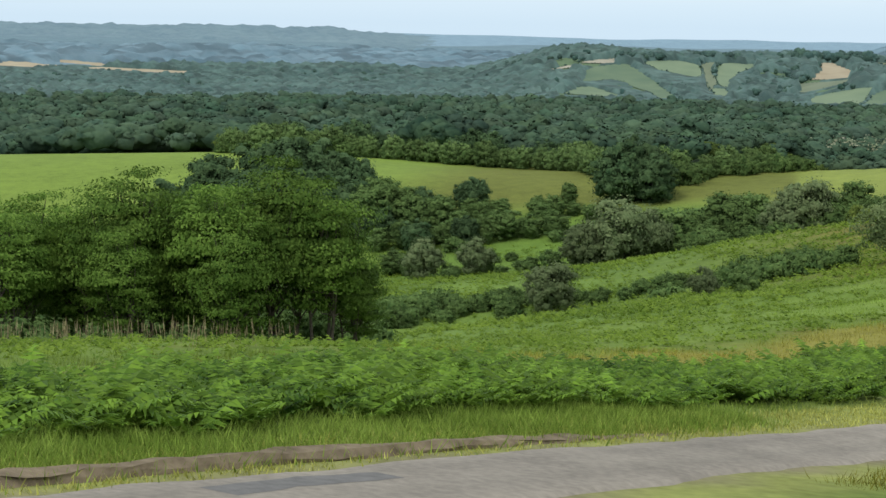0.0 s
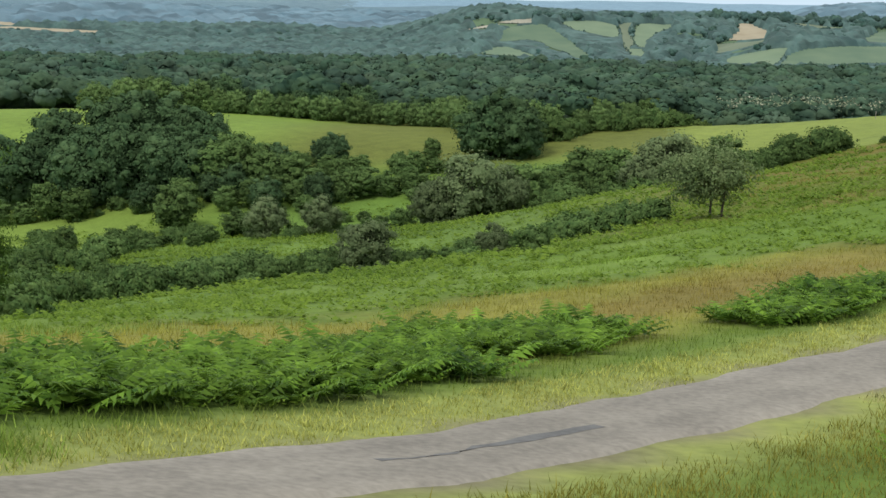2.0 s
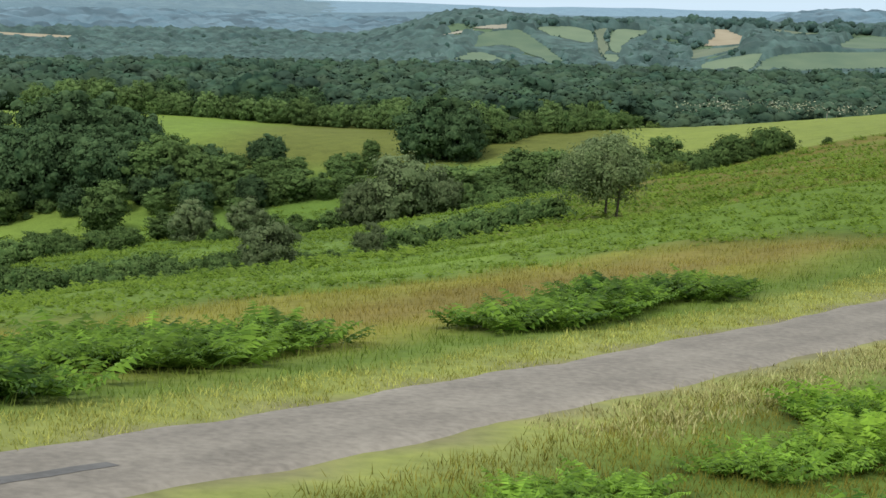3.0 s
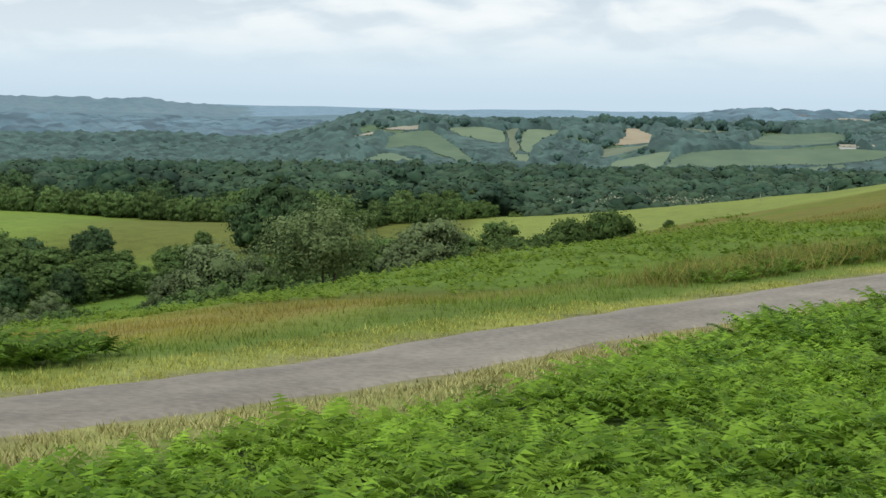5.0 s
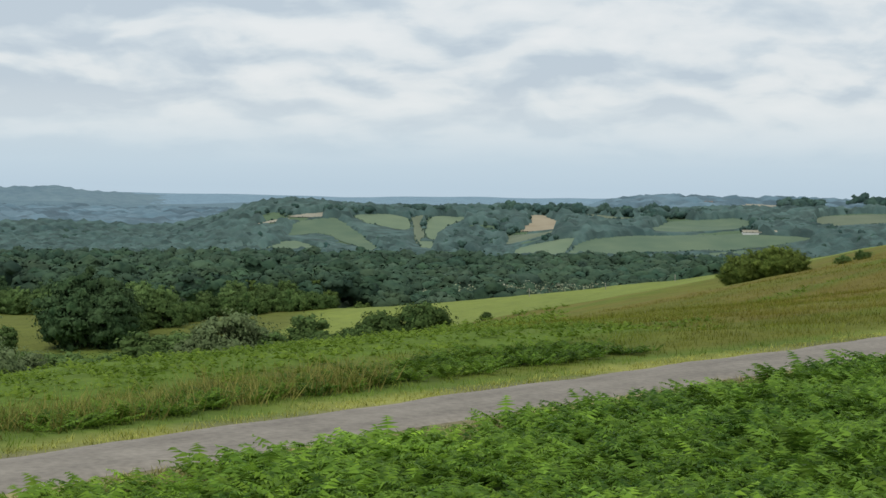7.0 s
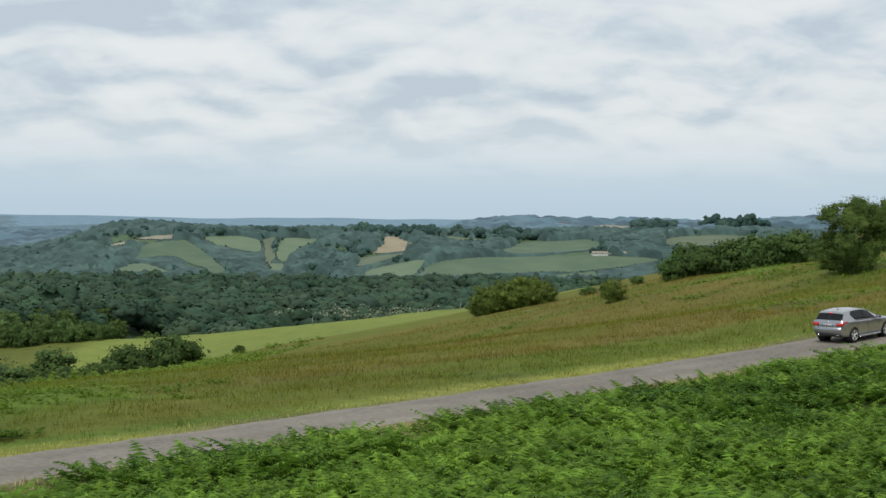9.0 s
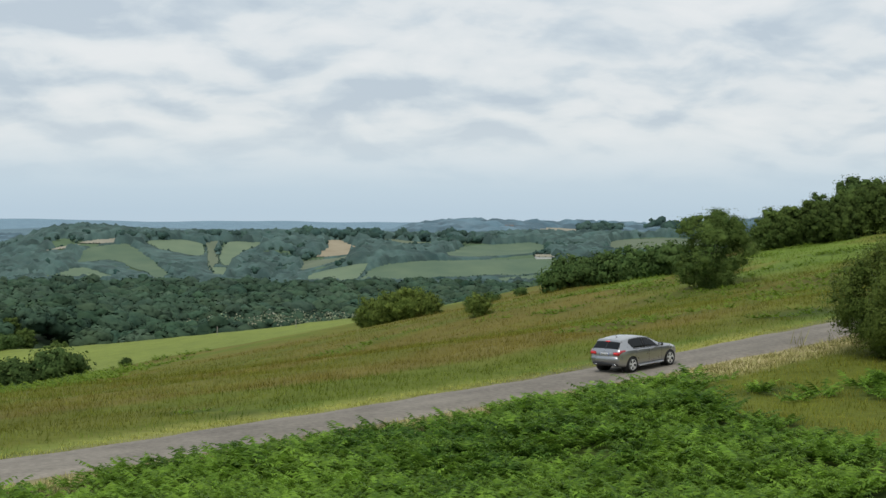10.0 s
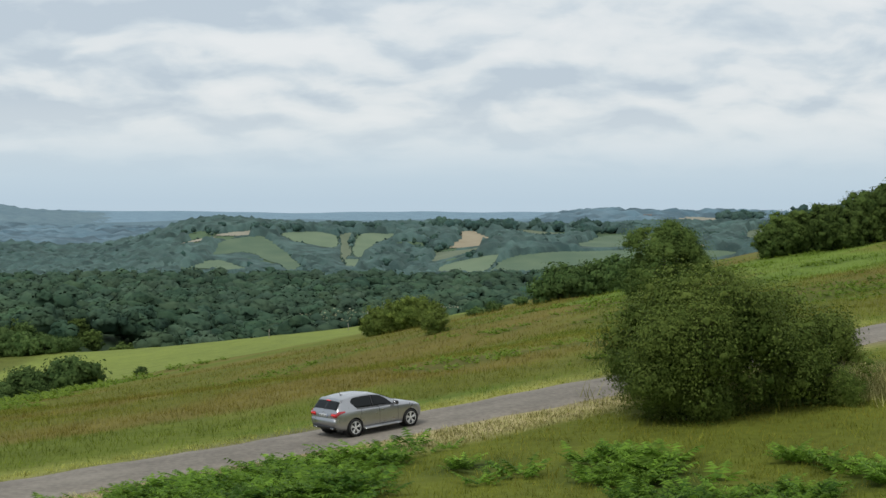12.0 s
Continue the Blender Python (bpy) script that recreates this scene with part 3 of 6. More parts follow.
def build_fields():
    """Each far field is a sheet of its crop lying on the hill."""
    words = {"stubble": "pale tan stubble field on the far hill", "olive": "olive rough pasture on the far hill", "light": "light green mown field on the far hill", "green": "green pasture on the far hill", "tan": "pale tan dry field far off"}
    for f in FIELDS:
        p = field_outline(f)
        lo, hi = p.min(0), p.max(0)
        gx, gy = np.meshgrid(np.arange(lo[0] + 6, hi[0], 12), np.arange(lo[1] + 6, hi[1], 12))
        keep = in_field(gx.ravel(), gy.ravel(), f) > 0
        q = np.vstack([p, np.stack([gx.ravel()[keep], gy.ravel()[keep]], 1)])
        n = len(p)
        ring = [(k, (k + 1) % n) for k in range(n)]
        made = geometry.delaunay_2d_cdt([Vector(c) for c in q], ring, [], 1, 0.01)
        v = np.array([(c.x, c.y) for c in made[0]])
        v = np.column_stack([v, ground_z(v[:, 0], v[:, 1]) + 0.7])
        t = np.array([list(c) for c in made[2]])
        turn = np.cross(v[t[:, 1], :2] - v[t[:, 0], :2], v[t[:, 2], :2] - v[t[:, 0], :2])
        t = np.where(turn[:, None] > 0, t, t[:, ::-1])
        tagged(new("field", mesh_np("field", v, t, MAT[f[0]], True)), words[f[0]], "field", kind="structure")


build_fields()


def build_road():
    """A single-track lane with crumbling edges, slightly crowned."""
    n = len(lane)
    across = np.array([-1.12, -0.97, -0.5, 0.0, 0.5, 0.97, 1.12])
    lift = np.array([-0.12, 0.0, 0.03, 0.04, 0.03, 0.0, -0.12])
    wob = 0.10 * np.sin(np.arange(n) * 0.31) + 0.08 * np.sin(np.arange(n) * 0.83 + 1) + rng.normal(0, 0.025, n)
    wob2 = 0.10 * np.sin(np.arange(n) * 0.27 + 2) + 0.08 * np.sin(np.arange(n) * 0.71) + rng.normal(0, 0.025, n)
    v = []
    for k, (u, h) in enumerate(zip(across, lift)):
        half = 1.68 + (wob if u > 0 else wob2) * (abs(u) > 0.9)
        v.append(np.column_stack([lane[:, :2] + lane_left * (half * u + 0.12)[:, None], lane[:, 2] + h]))
    v = np.stack(v, 1).reshape(-1, 3)
    m = len(across)
    j, i = np.meshgrid(np.arange(n - 1), np.arange(m - 1), indexing="ij")
    a = (j * m + i).ravel()
    me = mesh_np("road", v, np.stack([a, a + m, a + m + 1, a + 1], 1), MAT["asphalt"], True)
    # dusty edges and crown, darker where the wheels run
    worn = np.tile(np.array([1.2, 1.12, 0.93, 1.05, 0.93, 1.12, 1.2]), n) * np.repeat(1 + 0.05 * np.convolve(rng.normal(size=n + 20), np.ones(21) / 6, "valid"), m)
    layer = me.color_attributes.new("tone", "FLOAT_COLOR", "POINT")
    layer.data.foreach_set("color", np.stack([worn, worn, worn, np.ones(len(worn))], 1).astype(np.float32).ravel())
    tagged(new("road", me), "narrow worn grey asphalt country lane", "road", kind="structure")


build_road()


def road_strip(name, label, mat, i0, i1, d0, d1, lift, wob, seed, kind="structure"):
    """A patch or seam lying on the lane between two distances from its middle."""
    g = np.random.default_rng(seed)
    i = np.arange(i0, i1)
    a = d0 + wob * np.convolve(g.normal(size=len(i) + 4), np.ones(5) / 3, "valid")
    b = d1 + wob * np.convolve(g.normal(size=len(i) + 4), np.ones(5) / 3, "valid")
    v = []
    for d in (a, b):
        h = 0.04 - 0.014 * np.abs(d) + lift
        v.append(np.column_stack([lane[i, :2] + lane_left[i] * d[:, None], lane[i, 2] + h]))
    v = np.vstack(v)
    n, k = len(i), np.arange(len(i) - 1)
    tagged(new(name, mesh_np(name, v, np.stack([k + n, k, k + 1, k + 1 + n], 1), MAT[mat], True)), label, "road patch", kind=kind)


def near_lane(y):
    return int(np.argmin(np.abs(lane[:, 1] - y)))


MAT["tar"] = material("dark_tar", (0.10, 0.096, 0.09), (0.17, 0.165, 0.155), 4, 0.85, 0.006, 50)
road_strip("road_patch", "dark tarred crack along the lane", "tar", near_lane(-6.5), near_lane(0.5), -0.15, 0.05, 0.006, 0.16, 1)
road_strip("road_patch", "darker mended patch in the asphalt lane", "tar", near_lane(-33), near_lane(-28.5), 0.4, 1.15, 0.006, 0.12, 2)


def build_bank():
    """The cut edge of the verge: a low crumbling step of earth."""
    g = np.random.default_rng(21)
    i = np.arange(near_lane(-60), near_lane(-13))
    fade = 1 - ease(lane[i, 1], -26, -14)
    v = []
    for d, h in ((2.3, -0.12), (2.52, -0.02), (2.58, 0.10), (2.66, 0.19), (2.9, 0.20), (3.5, -0.12)):
        e = np.convolve(g.normal(size=len(i) + 2), np.ones(3) / 3, "valid")
        v.append(np.column_stack([lane[i, :2] + lane_left[i] * (d + 0.10 * e)[:, None], lane[i, 2] + (h + 0.05 * e * (h > 0)) * (fade if h > 0 else 1) - 0.06]))
    v = np.stack(v, 1).reshape(-1, 3)
    j, k = np.meshgrid(np.arange(len(i) - 1), np.arange(5), indexing="ij")
    a = (j * 6 + k).ravel()
    tagged(new("earth_bank", mesh_np("earth_bank", v, np.stack([a, a + 6, a + 7, a + 1], 1), MAT["earth"])), "low crumbling brown earth edge beside the lane", "bank", kind="structure")


build_bank()


# ---- trees and bushes ----
def leaf_cards(centres, size, normals=None, squash=0.6, rand=None):
    """Small bent leaf sprays as pairs of triangles, turned at random but facing roughly outwards."""
    n = len(centres)
    g = rand or rng
    nor = g.normal(size=(n, 3)) * 0.5
    if normals is not None:
        nor += normals
    nor /= np.linalg.norm(nor, axis=1)[:, None] + 1e-9
    t = np.cross(nor, g.normal(size=(n, 3)))
    t /= np.linalg.norm(t, axis=1)[:, None] + 1e-9
    b = np.cross(nor, t)
    s = (size * g.uniform(0.6, 1.35, n))[:, None]
    p0, p2 = centres - t * s, centres + t * s
    p1 = centres + b * s * squash + nor * s * 0.25
    p3 = centres - b * s * squash + nor * s * 0.25
    v = np.stack([p0, p3, p2, p1], 1).reshape(-1, 3)
    return v, np.arange(4 * n).reshape(-1, 4)


def crown_points(g, clumps, per, spread, rx, rz, z0, lump=0.5, hollow=0.35, flat=0.62, billows=0):
    """Leaf places and outward directions of a crown made of many uneven clumps."""
    d = g.normal(size=(clumps, 3))
    d[:, 2] = d[:, 2] * 0.95 - 0.02
    d /= np.linalg.norm(d, axis=1)[:, None]
    rad = g.uniform(hollow, 1.0, clumps)**0.6 * (1 + lump * (g.uniform(-1, 1, clumps)) * 0.5)
    c = d * rad[:, None] * np.array([rx, rx, rz]) + np.array([0, 0, z0])
    if billows:
        # rounded heaps of foliage bulging out of the crown, with dark folds between
        q = g.normal(size=(billows, 3))
        q /= np.linalg.norm(q, axis=1)[:, None]
        heart = q * g.uniform(0.55, 0.85, billows)[:, None] * np.array([rx, rx, rz])
        size = g.uniform(0.30, 0.46, billows) * rx
        k = g.integers(0, billows, clumps)
        d = d + 0.5 * q[k]
        d /= np.linalg.norm(d, axis=1)[:, None]
        c = heart[k] + d * (size[k] * g.uniform(0.75, 1.05, clumps))[:, None] + np.array([0, 0, z0])
    off = np.clip(g.normal(size=(clumps, per, 3)), -1.25, 1.25) * (spread * g.uniform(0.6, 1.4, clumps))[:, None, None] * np.array([1, 1, flat])
    p = (c[:, None] + off).reshape(-1, 3)
    nor = (d[:, None] * 0.6 + off / (np.linalg.norm(off, axis=2, keepdims=True) + 1e-6) * 0.7 + np.array([0, 0, 0.35])).reshape(-1, 3)
    return p, nor, c


def block_ball():
    """A ball of 24 four-sided faces."""
    g = np.array([(-1, -1), (0, -1), (1, -1), (-1, 0), (0, 0), (1, 0), (-1, 1), (0, 1), (1, 1)], float)
    v, f = [], []
    for axis in range(3):
        for side in (-1, 1):
            p = np.insert(g * (1 if side > 0 else np.array([-1, 1])), axis, side, axis=1)
            n = len(v) * 9
            v.append(p)
            f += [(n + a, n + a + 1, n + a + 4, n + a + 3) for a in (0, 1, 3, 4)]
    v = np.vstack(v)
    key, inv = np.unique(v, axis=0, return_inverse=True)
    v, f = key / np.linalg.norm(key, axis=1)[:, None], inv.ravel()[np.array(f)]
    turn = (np.cross(v[f[:, 1]] - v[f[:, 0]], v[f[:, 2]] - v[f[:, 1]]) * v[f].mean(1)).sum(1)
    return v, np.where(turn[:, None] > 0, f, f[:, ::-1])


BALL_V, BALL_F = block_ball()


def gem_ball():
    """A ball of 12 four-sided faces: the corners of a block and the middles of its sides."""
    corners = np.array([(x, y, z) for x in (-1, 1) for y in (-1, 1) for z in (-1, 1)], float) / 3**0.5
    sides = np.array([(s if a == 0 else 0, s if a == 1 else 0, s if a == 2 else 0) for a in range(3) for s in (-1, 1)], float)
    f = []
    for a in range(8):
        for b in range(a + 1, 8):
            m = corners[a] + corners[b]
            if np.sum(np.abs(m) > 0.1) == 2:
                near = np.argsort(-(sides @ m))[:2]
                q = [a, 8 + near[0], b, 8 + near[1]]
                v = np.vstack([corners, sides])
                turn = np.dot(np.cross(v[q[1]] - v[q[0]], v[q[2]] - v[q[1]]), m)
                f.append(q if turn > 0 else q[::-1])
    return np.vstack([corners, sides]), np.array(f)


GEM_V, GEM_F = gem_ball()


def lumps(centres, radii, g, flat=0.8, rough=0.28, fine=False):
    """Uneven leafy masses."""
    bv, bf = (BALL_V, BALL_F) if fine else (GEM_V, GEM_F)
    n, k = len(centres), len(bv)
    r = np.asarray(radii)[:, None] * (1 + rough * g.normal(size=(n, k)))
    v = centres[:, None] + bv[None] * r[:, :, None] * np.array([1, 1, flat])
    return v.reshape(-1, 3), (bf[None] + (np.arange(n) * k)[:, None, None]).reshape(-1, 4)


def tube(path, radii, sides=6):
    path, v = np.array(path, float), []
    for k, (p, r) in enumerate(zip(path, radii)):
        d = path[min(k + 1, len(path) - 1)] - path[max(k - 1, 0)]
        d /= np.linalg.norm(d) + 1e-9
        u = np.cross(d, (0.3, 1, 0.1) if abs(d[1]) < 0.9 else (1, 0, 0))
        u /= np.linalg.norm(u)
        w = np.cross(d, u)
        for s in range(sides):
            a = 2 * math.pi * s / sides
            v.append(p + r * (u * math.cos(a) + w * math.sin(a)))
    f = [(k * sides + s, k * sides + (s + 1) % sides, (k + 1) * sides + (s + 1) % sides, (k + 1) * sides + s) for k in range(len(path) - 1) for s in range(sides)]
    return np.array(v), np.array(f)


def join(pieces):
    v, f, n = [], [], 0
    for a, b in pieces:
        v.append(a)
        f.append(b + n)
        n += len(a)
    return np.vstack(v), np.vstack(f)


def make_tree(name, label, category, leaf, seed, height, width, stem, clumps, per, spread, size, group="", limbs=7, trunks=1, hollow=0.35, blossom=0, flat=0.62, mass=0.0, billows=0):
    """A tapered trunk with limbs that reach the clumps of the crown."""
    g = np.random.default_rng(seed)
    root = tagged(new(name), label, category, group)
    rz = (height - stem) / 2 * 1.0
    p, nor, c = crown_points(g, clumps, per, spread, width / 2 * 0.72, rz * 0.76, stem + rz * 0.84, hollow=hollow, flat=flat, billows=billows)
    wood = []
    for k in range(trunks):
        base = np.array([0, 0, -0.4]) + (np.clip(g.normal(size=3), -1.1, 1.1) * (0.09 * width, 0.09 * width, 0) if trunks > 1 else 0)
        top = np.array([base[0] * 1.6, base[1] * 1.6, stem + rz * 1.3])
        bend = g.normal(size=(5, 3)) * 0.025 * height
        bend[0] = 0
        line = [base + (top - base) * t + b * t for t, b in zip(np.linspace(0, 1, 5), bend)]
        r0 = 0.022 * height / trunks**0.85
        wood.append(tube(line, [r0 * q for q in (1.25, 0.9, 0.7, 0.45, 0.15)], 7))
        for q in g.choice(len(c), min(limbs, len(c)), replace=False):
            t = g.uniform(0.3, 0.85)
            s = base + (top - base) * t
            mid = (s + c[q]) / 2 + np.array([0, 0, -0.04 * height])
            wood.append(tube([s, mid, c[q]], [r0 * 0.45, r0 * 0.28, r0 * 0.08], 5))
    v, f = join(wood)
    part("trunk", mesh_np("trunk", v, f, MAT["bark"], True), root)
    v, f = leaf_cards(p, size, nor * 1.7, rand=g)
    soft = np.repeat(nor + 0.22 * g.normal(size=nor.shape), 4, axis=0)
    if mass:
        lv, lf = lumps(c, spread * mass * g.uniform(0.75, 1.3, len(c)), g, rough=0.18, fine=True)
        k = np.repeat(c, len(BALL_V), axis=0)
        out = k - np.array([0, 0, stem + rz * 0.84])
        round_n = 0.7 * (lv - k) / (np.linalg.norm(lv - k, axis=1)[:, None] + 1e-9) + 0.5 * out / (np.linalg.norm(out, axis=1)[:, None] + 1e-9) + np.array([0, 0, 0.3])
        soft = np.vstack([round_n, soft])
        v, f = join([(lv, lf), (v, f)])
    part("crown", mesh_np("crown", v, f, MAT[leaf], True, soft), root)
    # white sprays in place of bright gaps seen through the shrub
    if blossom:
        low = np.argsort(np.linalg.norm(p - p[np.argmin(np.abs(p[:, 2] - 0.3 * height) + np.abs(p[:, 0]) + p[:, 1])], axis=1))[:blossom * 12]
        q = g.choice(low, blossom, replace=False)
        v, f = leaf_cards(p[q] + nor[q] * 0.06, size * 0.8, nor[q], rand=g)
        part("blossom", mesh_np("blossom", v, f, MAT["gap_white"]), root, "white sprays standing in for gaps in the shrub")
    return root


def stand(ob, x, y, turn=0.0, scale=1.0, tall=1.0, first=False):
    """Sets a tree or bush, or a copy of it, on the ground."""
    m = pose(x, y, float(ground_z(x, y)[0]) - 0.05, 0, 0, turn) @ Matrix.Diagonal((scale, scale, scale * tall, 1))
    if first:
        ob.matrix_basis = m
        return ob
    return copy_thing(ob, m)


class Kind:
    """One grown tree and its copies."""
    def __init__(self, ob):
        self.ob, self.used = ob, False

    def put(self, x, y, scale=1.0, tall=1.0, turn=None):
        ob = stand(self.ob, x, y, rng.uniform(0, 360) if turn is None else turn, scale, tall, not self.used)
        self.used = True
        return ob


acacias = [Kind(make_tree("acacia_tree", "bright green feathery acacia with bare slender stems", "tree", "leaf_bright", 20 + k, 15.0, 8.4, 2.6, 130, 190, 0.90, 0.104, "stand of acacias", 30, 3, 0.0, flat=0.20)) for k in range(3)]
oaks = [Kind(make_tree("oak_tree", "dense dark green oak in the valley hedgerow", "tree", "leaf_dark", 30 + k, 12.0, 11.5, -0.6, 150, 44, 0.95, 0.25, "valley trees", 5, 1, 0.45, mass=0.75)) for k in range(3)]
greens = [Kind(make_tree("field_tree", "mid-green broadleaf tree in the valley", "tree", "leaf_mid", 40 + k, 10.0, 7.4, -0.6, 100, 40, 0.74, 0.22, "valley trees", 4, 1, 0.4, mass=0.7)) for k in range(4)]
greys = [Kind(make_tree("sallow_tree", "rounded grey-green sallow in the valley", "tree", "leaf_grey", 50 + k, 8.0, 8.5, -0.4, 120, 70, 0.62, 0.15, "valley sallows", 6, 2, 0.4, mass=0.65)) for k in range(2)]
shrubs = [Kind(make_tree("hedge_bush", "low rounded green bush of the field hedge", "bush", "leaf_mid", 60 + k, 3.6, 6.0, -0.5, 64, 36, 0.48, 0.16, "hedge bushes", 2, 2, 0.35, mass=0.7)) for k in range(4)]
brights = [Kind(make_tree("hawthorn_bush", "yellow-green bush at the field edge", "bush", "leaf_bush", 66 + k, 5.0, 6.2, -0.3, 150, 70, 0.42, 0.09, "field edge bushes", 6, 3, 0.35, mass=0.6)) for k in range(3)]
maples = [Kind(make_tree("field_maple", "rounded dark green tree above the upper pasture", "tree", "leaf_maple", 90 + k, 7.0, 7.6, -0.5, 200, 46, 0.52, 0.125, "trees above the pasture", 8, 1, 0.4, mass=0.75)) for k in range(2)]
hazel = Kind(make_tree("hazel_tree", "rounded green hazel standing alone on the pasture", "tree", "leaf_maple", 95, 8.0, 8.6, -0.5, 320, 110, 0.52, 0.078, "", 14, 3, 0.4, mass=0.55, billows=20))
light_tree = Kind(make_tree("ash_tree", "airy grey-green young ash on the slope", "tree", "leaf_ash", 71, 7.5, 9.2, 0.2, 130, 84, 0.55, 0.10, "", 18, 2, 0.1))
roadside_bush = make_tree("willow_shrub", "large dense green willow shrub beside the lane", "bush", "leaf_bush", 81, 6.4, 9.2, 0.15, 420, 230, 0.42, 0.050, "", 40, 6, 0.3, blossom=26, flat=0.95, mass=0.36, billows=34)


BUSHES = [(-112, 150), (-97, 160), (-87, 165), (-76, 172), (-76, 170), (-62, 166), (-50, 158), (-138, 226), (-128, 236), (-112, 240)]


def plant(kinds, size, spots, broad=1.0):
    for x, y, h in spots:
        kinds[int(rng.integers(len(kinds)))].put(x, y, h / size * broad, 1 / broad)


def hedge(kinds, size, line, gap, height, spread=1.0):
    """Bushes set unevenly along a line of the plan."""
    for (x0, y0), (x1, y1) in zip(line[:-1], line[1:]):
        n = max(1, int(math.hypot(x1 - x0, y1 - y0) / gap))
        for k in range(n):
            t = (k + rng.uniform(0.1, 0.9)) / n
            plant(kinds, size, [(x0 + (x1 - x0) * t + rng.normal() * spread, y0 + (y1 - y0) * t + rng.normal() * spread, height * rng.uniform(0.7, 1.2))])


# the stand of acacias below the first bank
plant(acacias, 11.3, [(-66, 42, 12.4), (-63.4, 42.2, 10.6), (-69.5, 40, 11.4), (-72.5, 43, 11), (-75.5, 40, 10.8), (-79, 42, 10.2), (-82.5, 40, 9.8), (-86, 43, 9.6), (-89, 40, 9.2), (-92, 43, 9.6), (-70, 47, 11.5), (-76, 48, 11),
                    (-83, 48, 10), (-90, 49, 10), (-67.5, 37.5, 8.8), (-74, 36.5, 8.4), (-81, 36, 8.4), (-62, 43.5, 6.5), (-96, 42, 9.5), (-101, 46, 9.5), (-97, 50, 10), (-104, 50, 10)])
hedge(shrubs, 3.6, [(-63, 53), (-72, 55), (-90, 58), (-112, 56)], 2.2, 4.2, 0.8)
plant(greens, 10, [(-108, 92, 12), (-103, 95, 10.5), (-96, 94, 11), (-92, 97, 10)])
hedge(shrubs, 3.6, [(-64, 41), (-75, 44), (-92, 43), (-108, 46)], 2.6, 2.6, 1.2)
hedge(shrubs, 3.6, [(-65, 35), (-76, 33), (-95, 34)], 2.0, 3.2, 0.9)
# valley bottom, thickest round the big oaks
plant(oaks, 12, [(-168, 301, 15.5), (-166, 305, 14.5), (-161, 301, 16.5), (-157, 303, 16), (-153, 304, 15.5), (-147, 302, 15.4), (-143, 303, 14.2), (-138, 304, 12.4), (-134, 302, 11.2), (-172, 293, 12.2), (-155, 290, 14), (-149, 291, 14.5), (-144, 294, 13), (-138, 292, 12), (-132, 290, 11),
                 (-76.5, 309, 11.5), (-73, 312, 12.0), (-69.5, 308, 9.6)])
plant(greens, 10, [(-128, 298, 10.7), (-125, 300, 9), (-121, 297, 9.6), (-118, 298, 7.9), (-116, 300, 5.6), (-113, 301, 5.8), (-107, 299, 5), (-104, 301, 5.3), (-101, 301, 5), (-93, 301, 5), (-89, 299, 5.6), (-85, 300, 4.6), (-81, 297, 4.2), (-127, 289, 11), (-123, 290, 10.8), (-117, 289, 9.4), (-112, 290, 7.6), (-107, 287, 6.5),
                   (-102, 287, 7.4), (-97, 286, 8), (-92, 286, 7.4), (-87, 287, 7.6), (-169, 279, 8), (-164, 281, 6.5), (-160, 284, 8), (-153, 281, 7), (-131, 280, 7), (-128, 267, 10), (-122, 279, 5.7), (-117, 280, 6.2), (-112, 254, 7.6), (-109, 282, 7)], 1.25)
plant(greens, 10, [(-60, 262, 9.5), (-66, 266, 8.5), (-52, 262, 9.5), (-46, 264, 9), (-54, 256, 8), (-33, 264, 8), (-28, 266, 7), (-42, 257, 8), (-62, 256, 8.5), (-57, 268, 9), (-49, 270, 8.5), (-38, 262, 8.5), (-68, 258, 8)], 1.25)
plant(greys, 8, [(-105, 247, 8.6), (-95, 247, 7.4), (-75, 245, 10.5), (-69, 246, 11), (-64, 249, 9.5), (-37, 251, 9.5), (-41, 250, 8.5), (-68, 160.5, 6.2), (-45, 107, 3.2)])
plant(shrubs, 3.6, [(-62, 160, 2.6), (-58, 159, 2.2), (-73, 159, 3.0), (-51, 156, 2.6), (-42, 146, 2.8), (-39, 145, 2.4), (-35, 142, 3.0), (-33, 139, 2.4), (-87, 157, 3.4), (-92, 160, 3.2), (-82, 160, 2.6), (-123, 192, 4), (-101, 164, 3), (-110, 180, 3.6), (-118, 205, 4), (-132, 215, 4.5), (-113, 168, 4)])
plant(shrubs, 3.6, [(-41, 101, 2.8), (-41, 124, 3.2), (-38, 121, 3.0), (-35, 119, 3.4), (-45, 128, 2.8), (-32, 117, 3.2), (-50, 131, 2.5)])
hedge(shrubs, 3.6, [(-90, 256), (-56, 251), (-40, 247)], 4.0, 3.6, 2.0)
hedge(greens, 10, [(-56, 254), (-30, 257), (-16, 259)], 3.6, 6.5, 1.6)
hedge(shrubs, 3.6, [(-58, 246), (-30, 249), (-12, 259)], 3.0, 4.2, 1.6)
hedge(shrubs, 3.6, [(-97, 124), (-100, 140), (-99, 145), (-94, 154), (-85, 165)], 2.2, 4.4, 1.4)
hedge(shrubs, 3.6, [(-81, 166), (-75, 167), (-64, 166)], 2.6, 2.8, 1.0)
hedge(shrubs, 3.6, [(-58, 163), (-52, 159)], 2.4, 2.6, 0.8)
hedge(shrubs, 3.6, [(-46, 153), (-40, 145), (-36, 138)], 1.9, 3.4, 0.8)
plant(brights, 5, [(-28, 243, 4.6), (-25, 245, 3.8)])
hedge(shrubs, 3.6, [(-29, 258), (-18, 261), (-11, 262), (-7.5, 262)], 1.5, 4.3, 0.8)
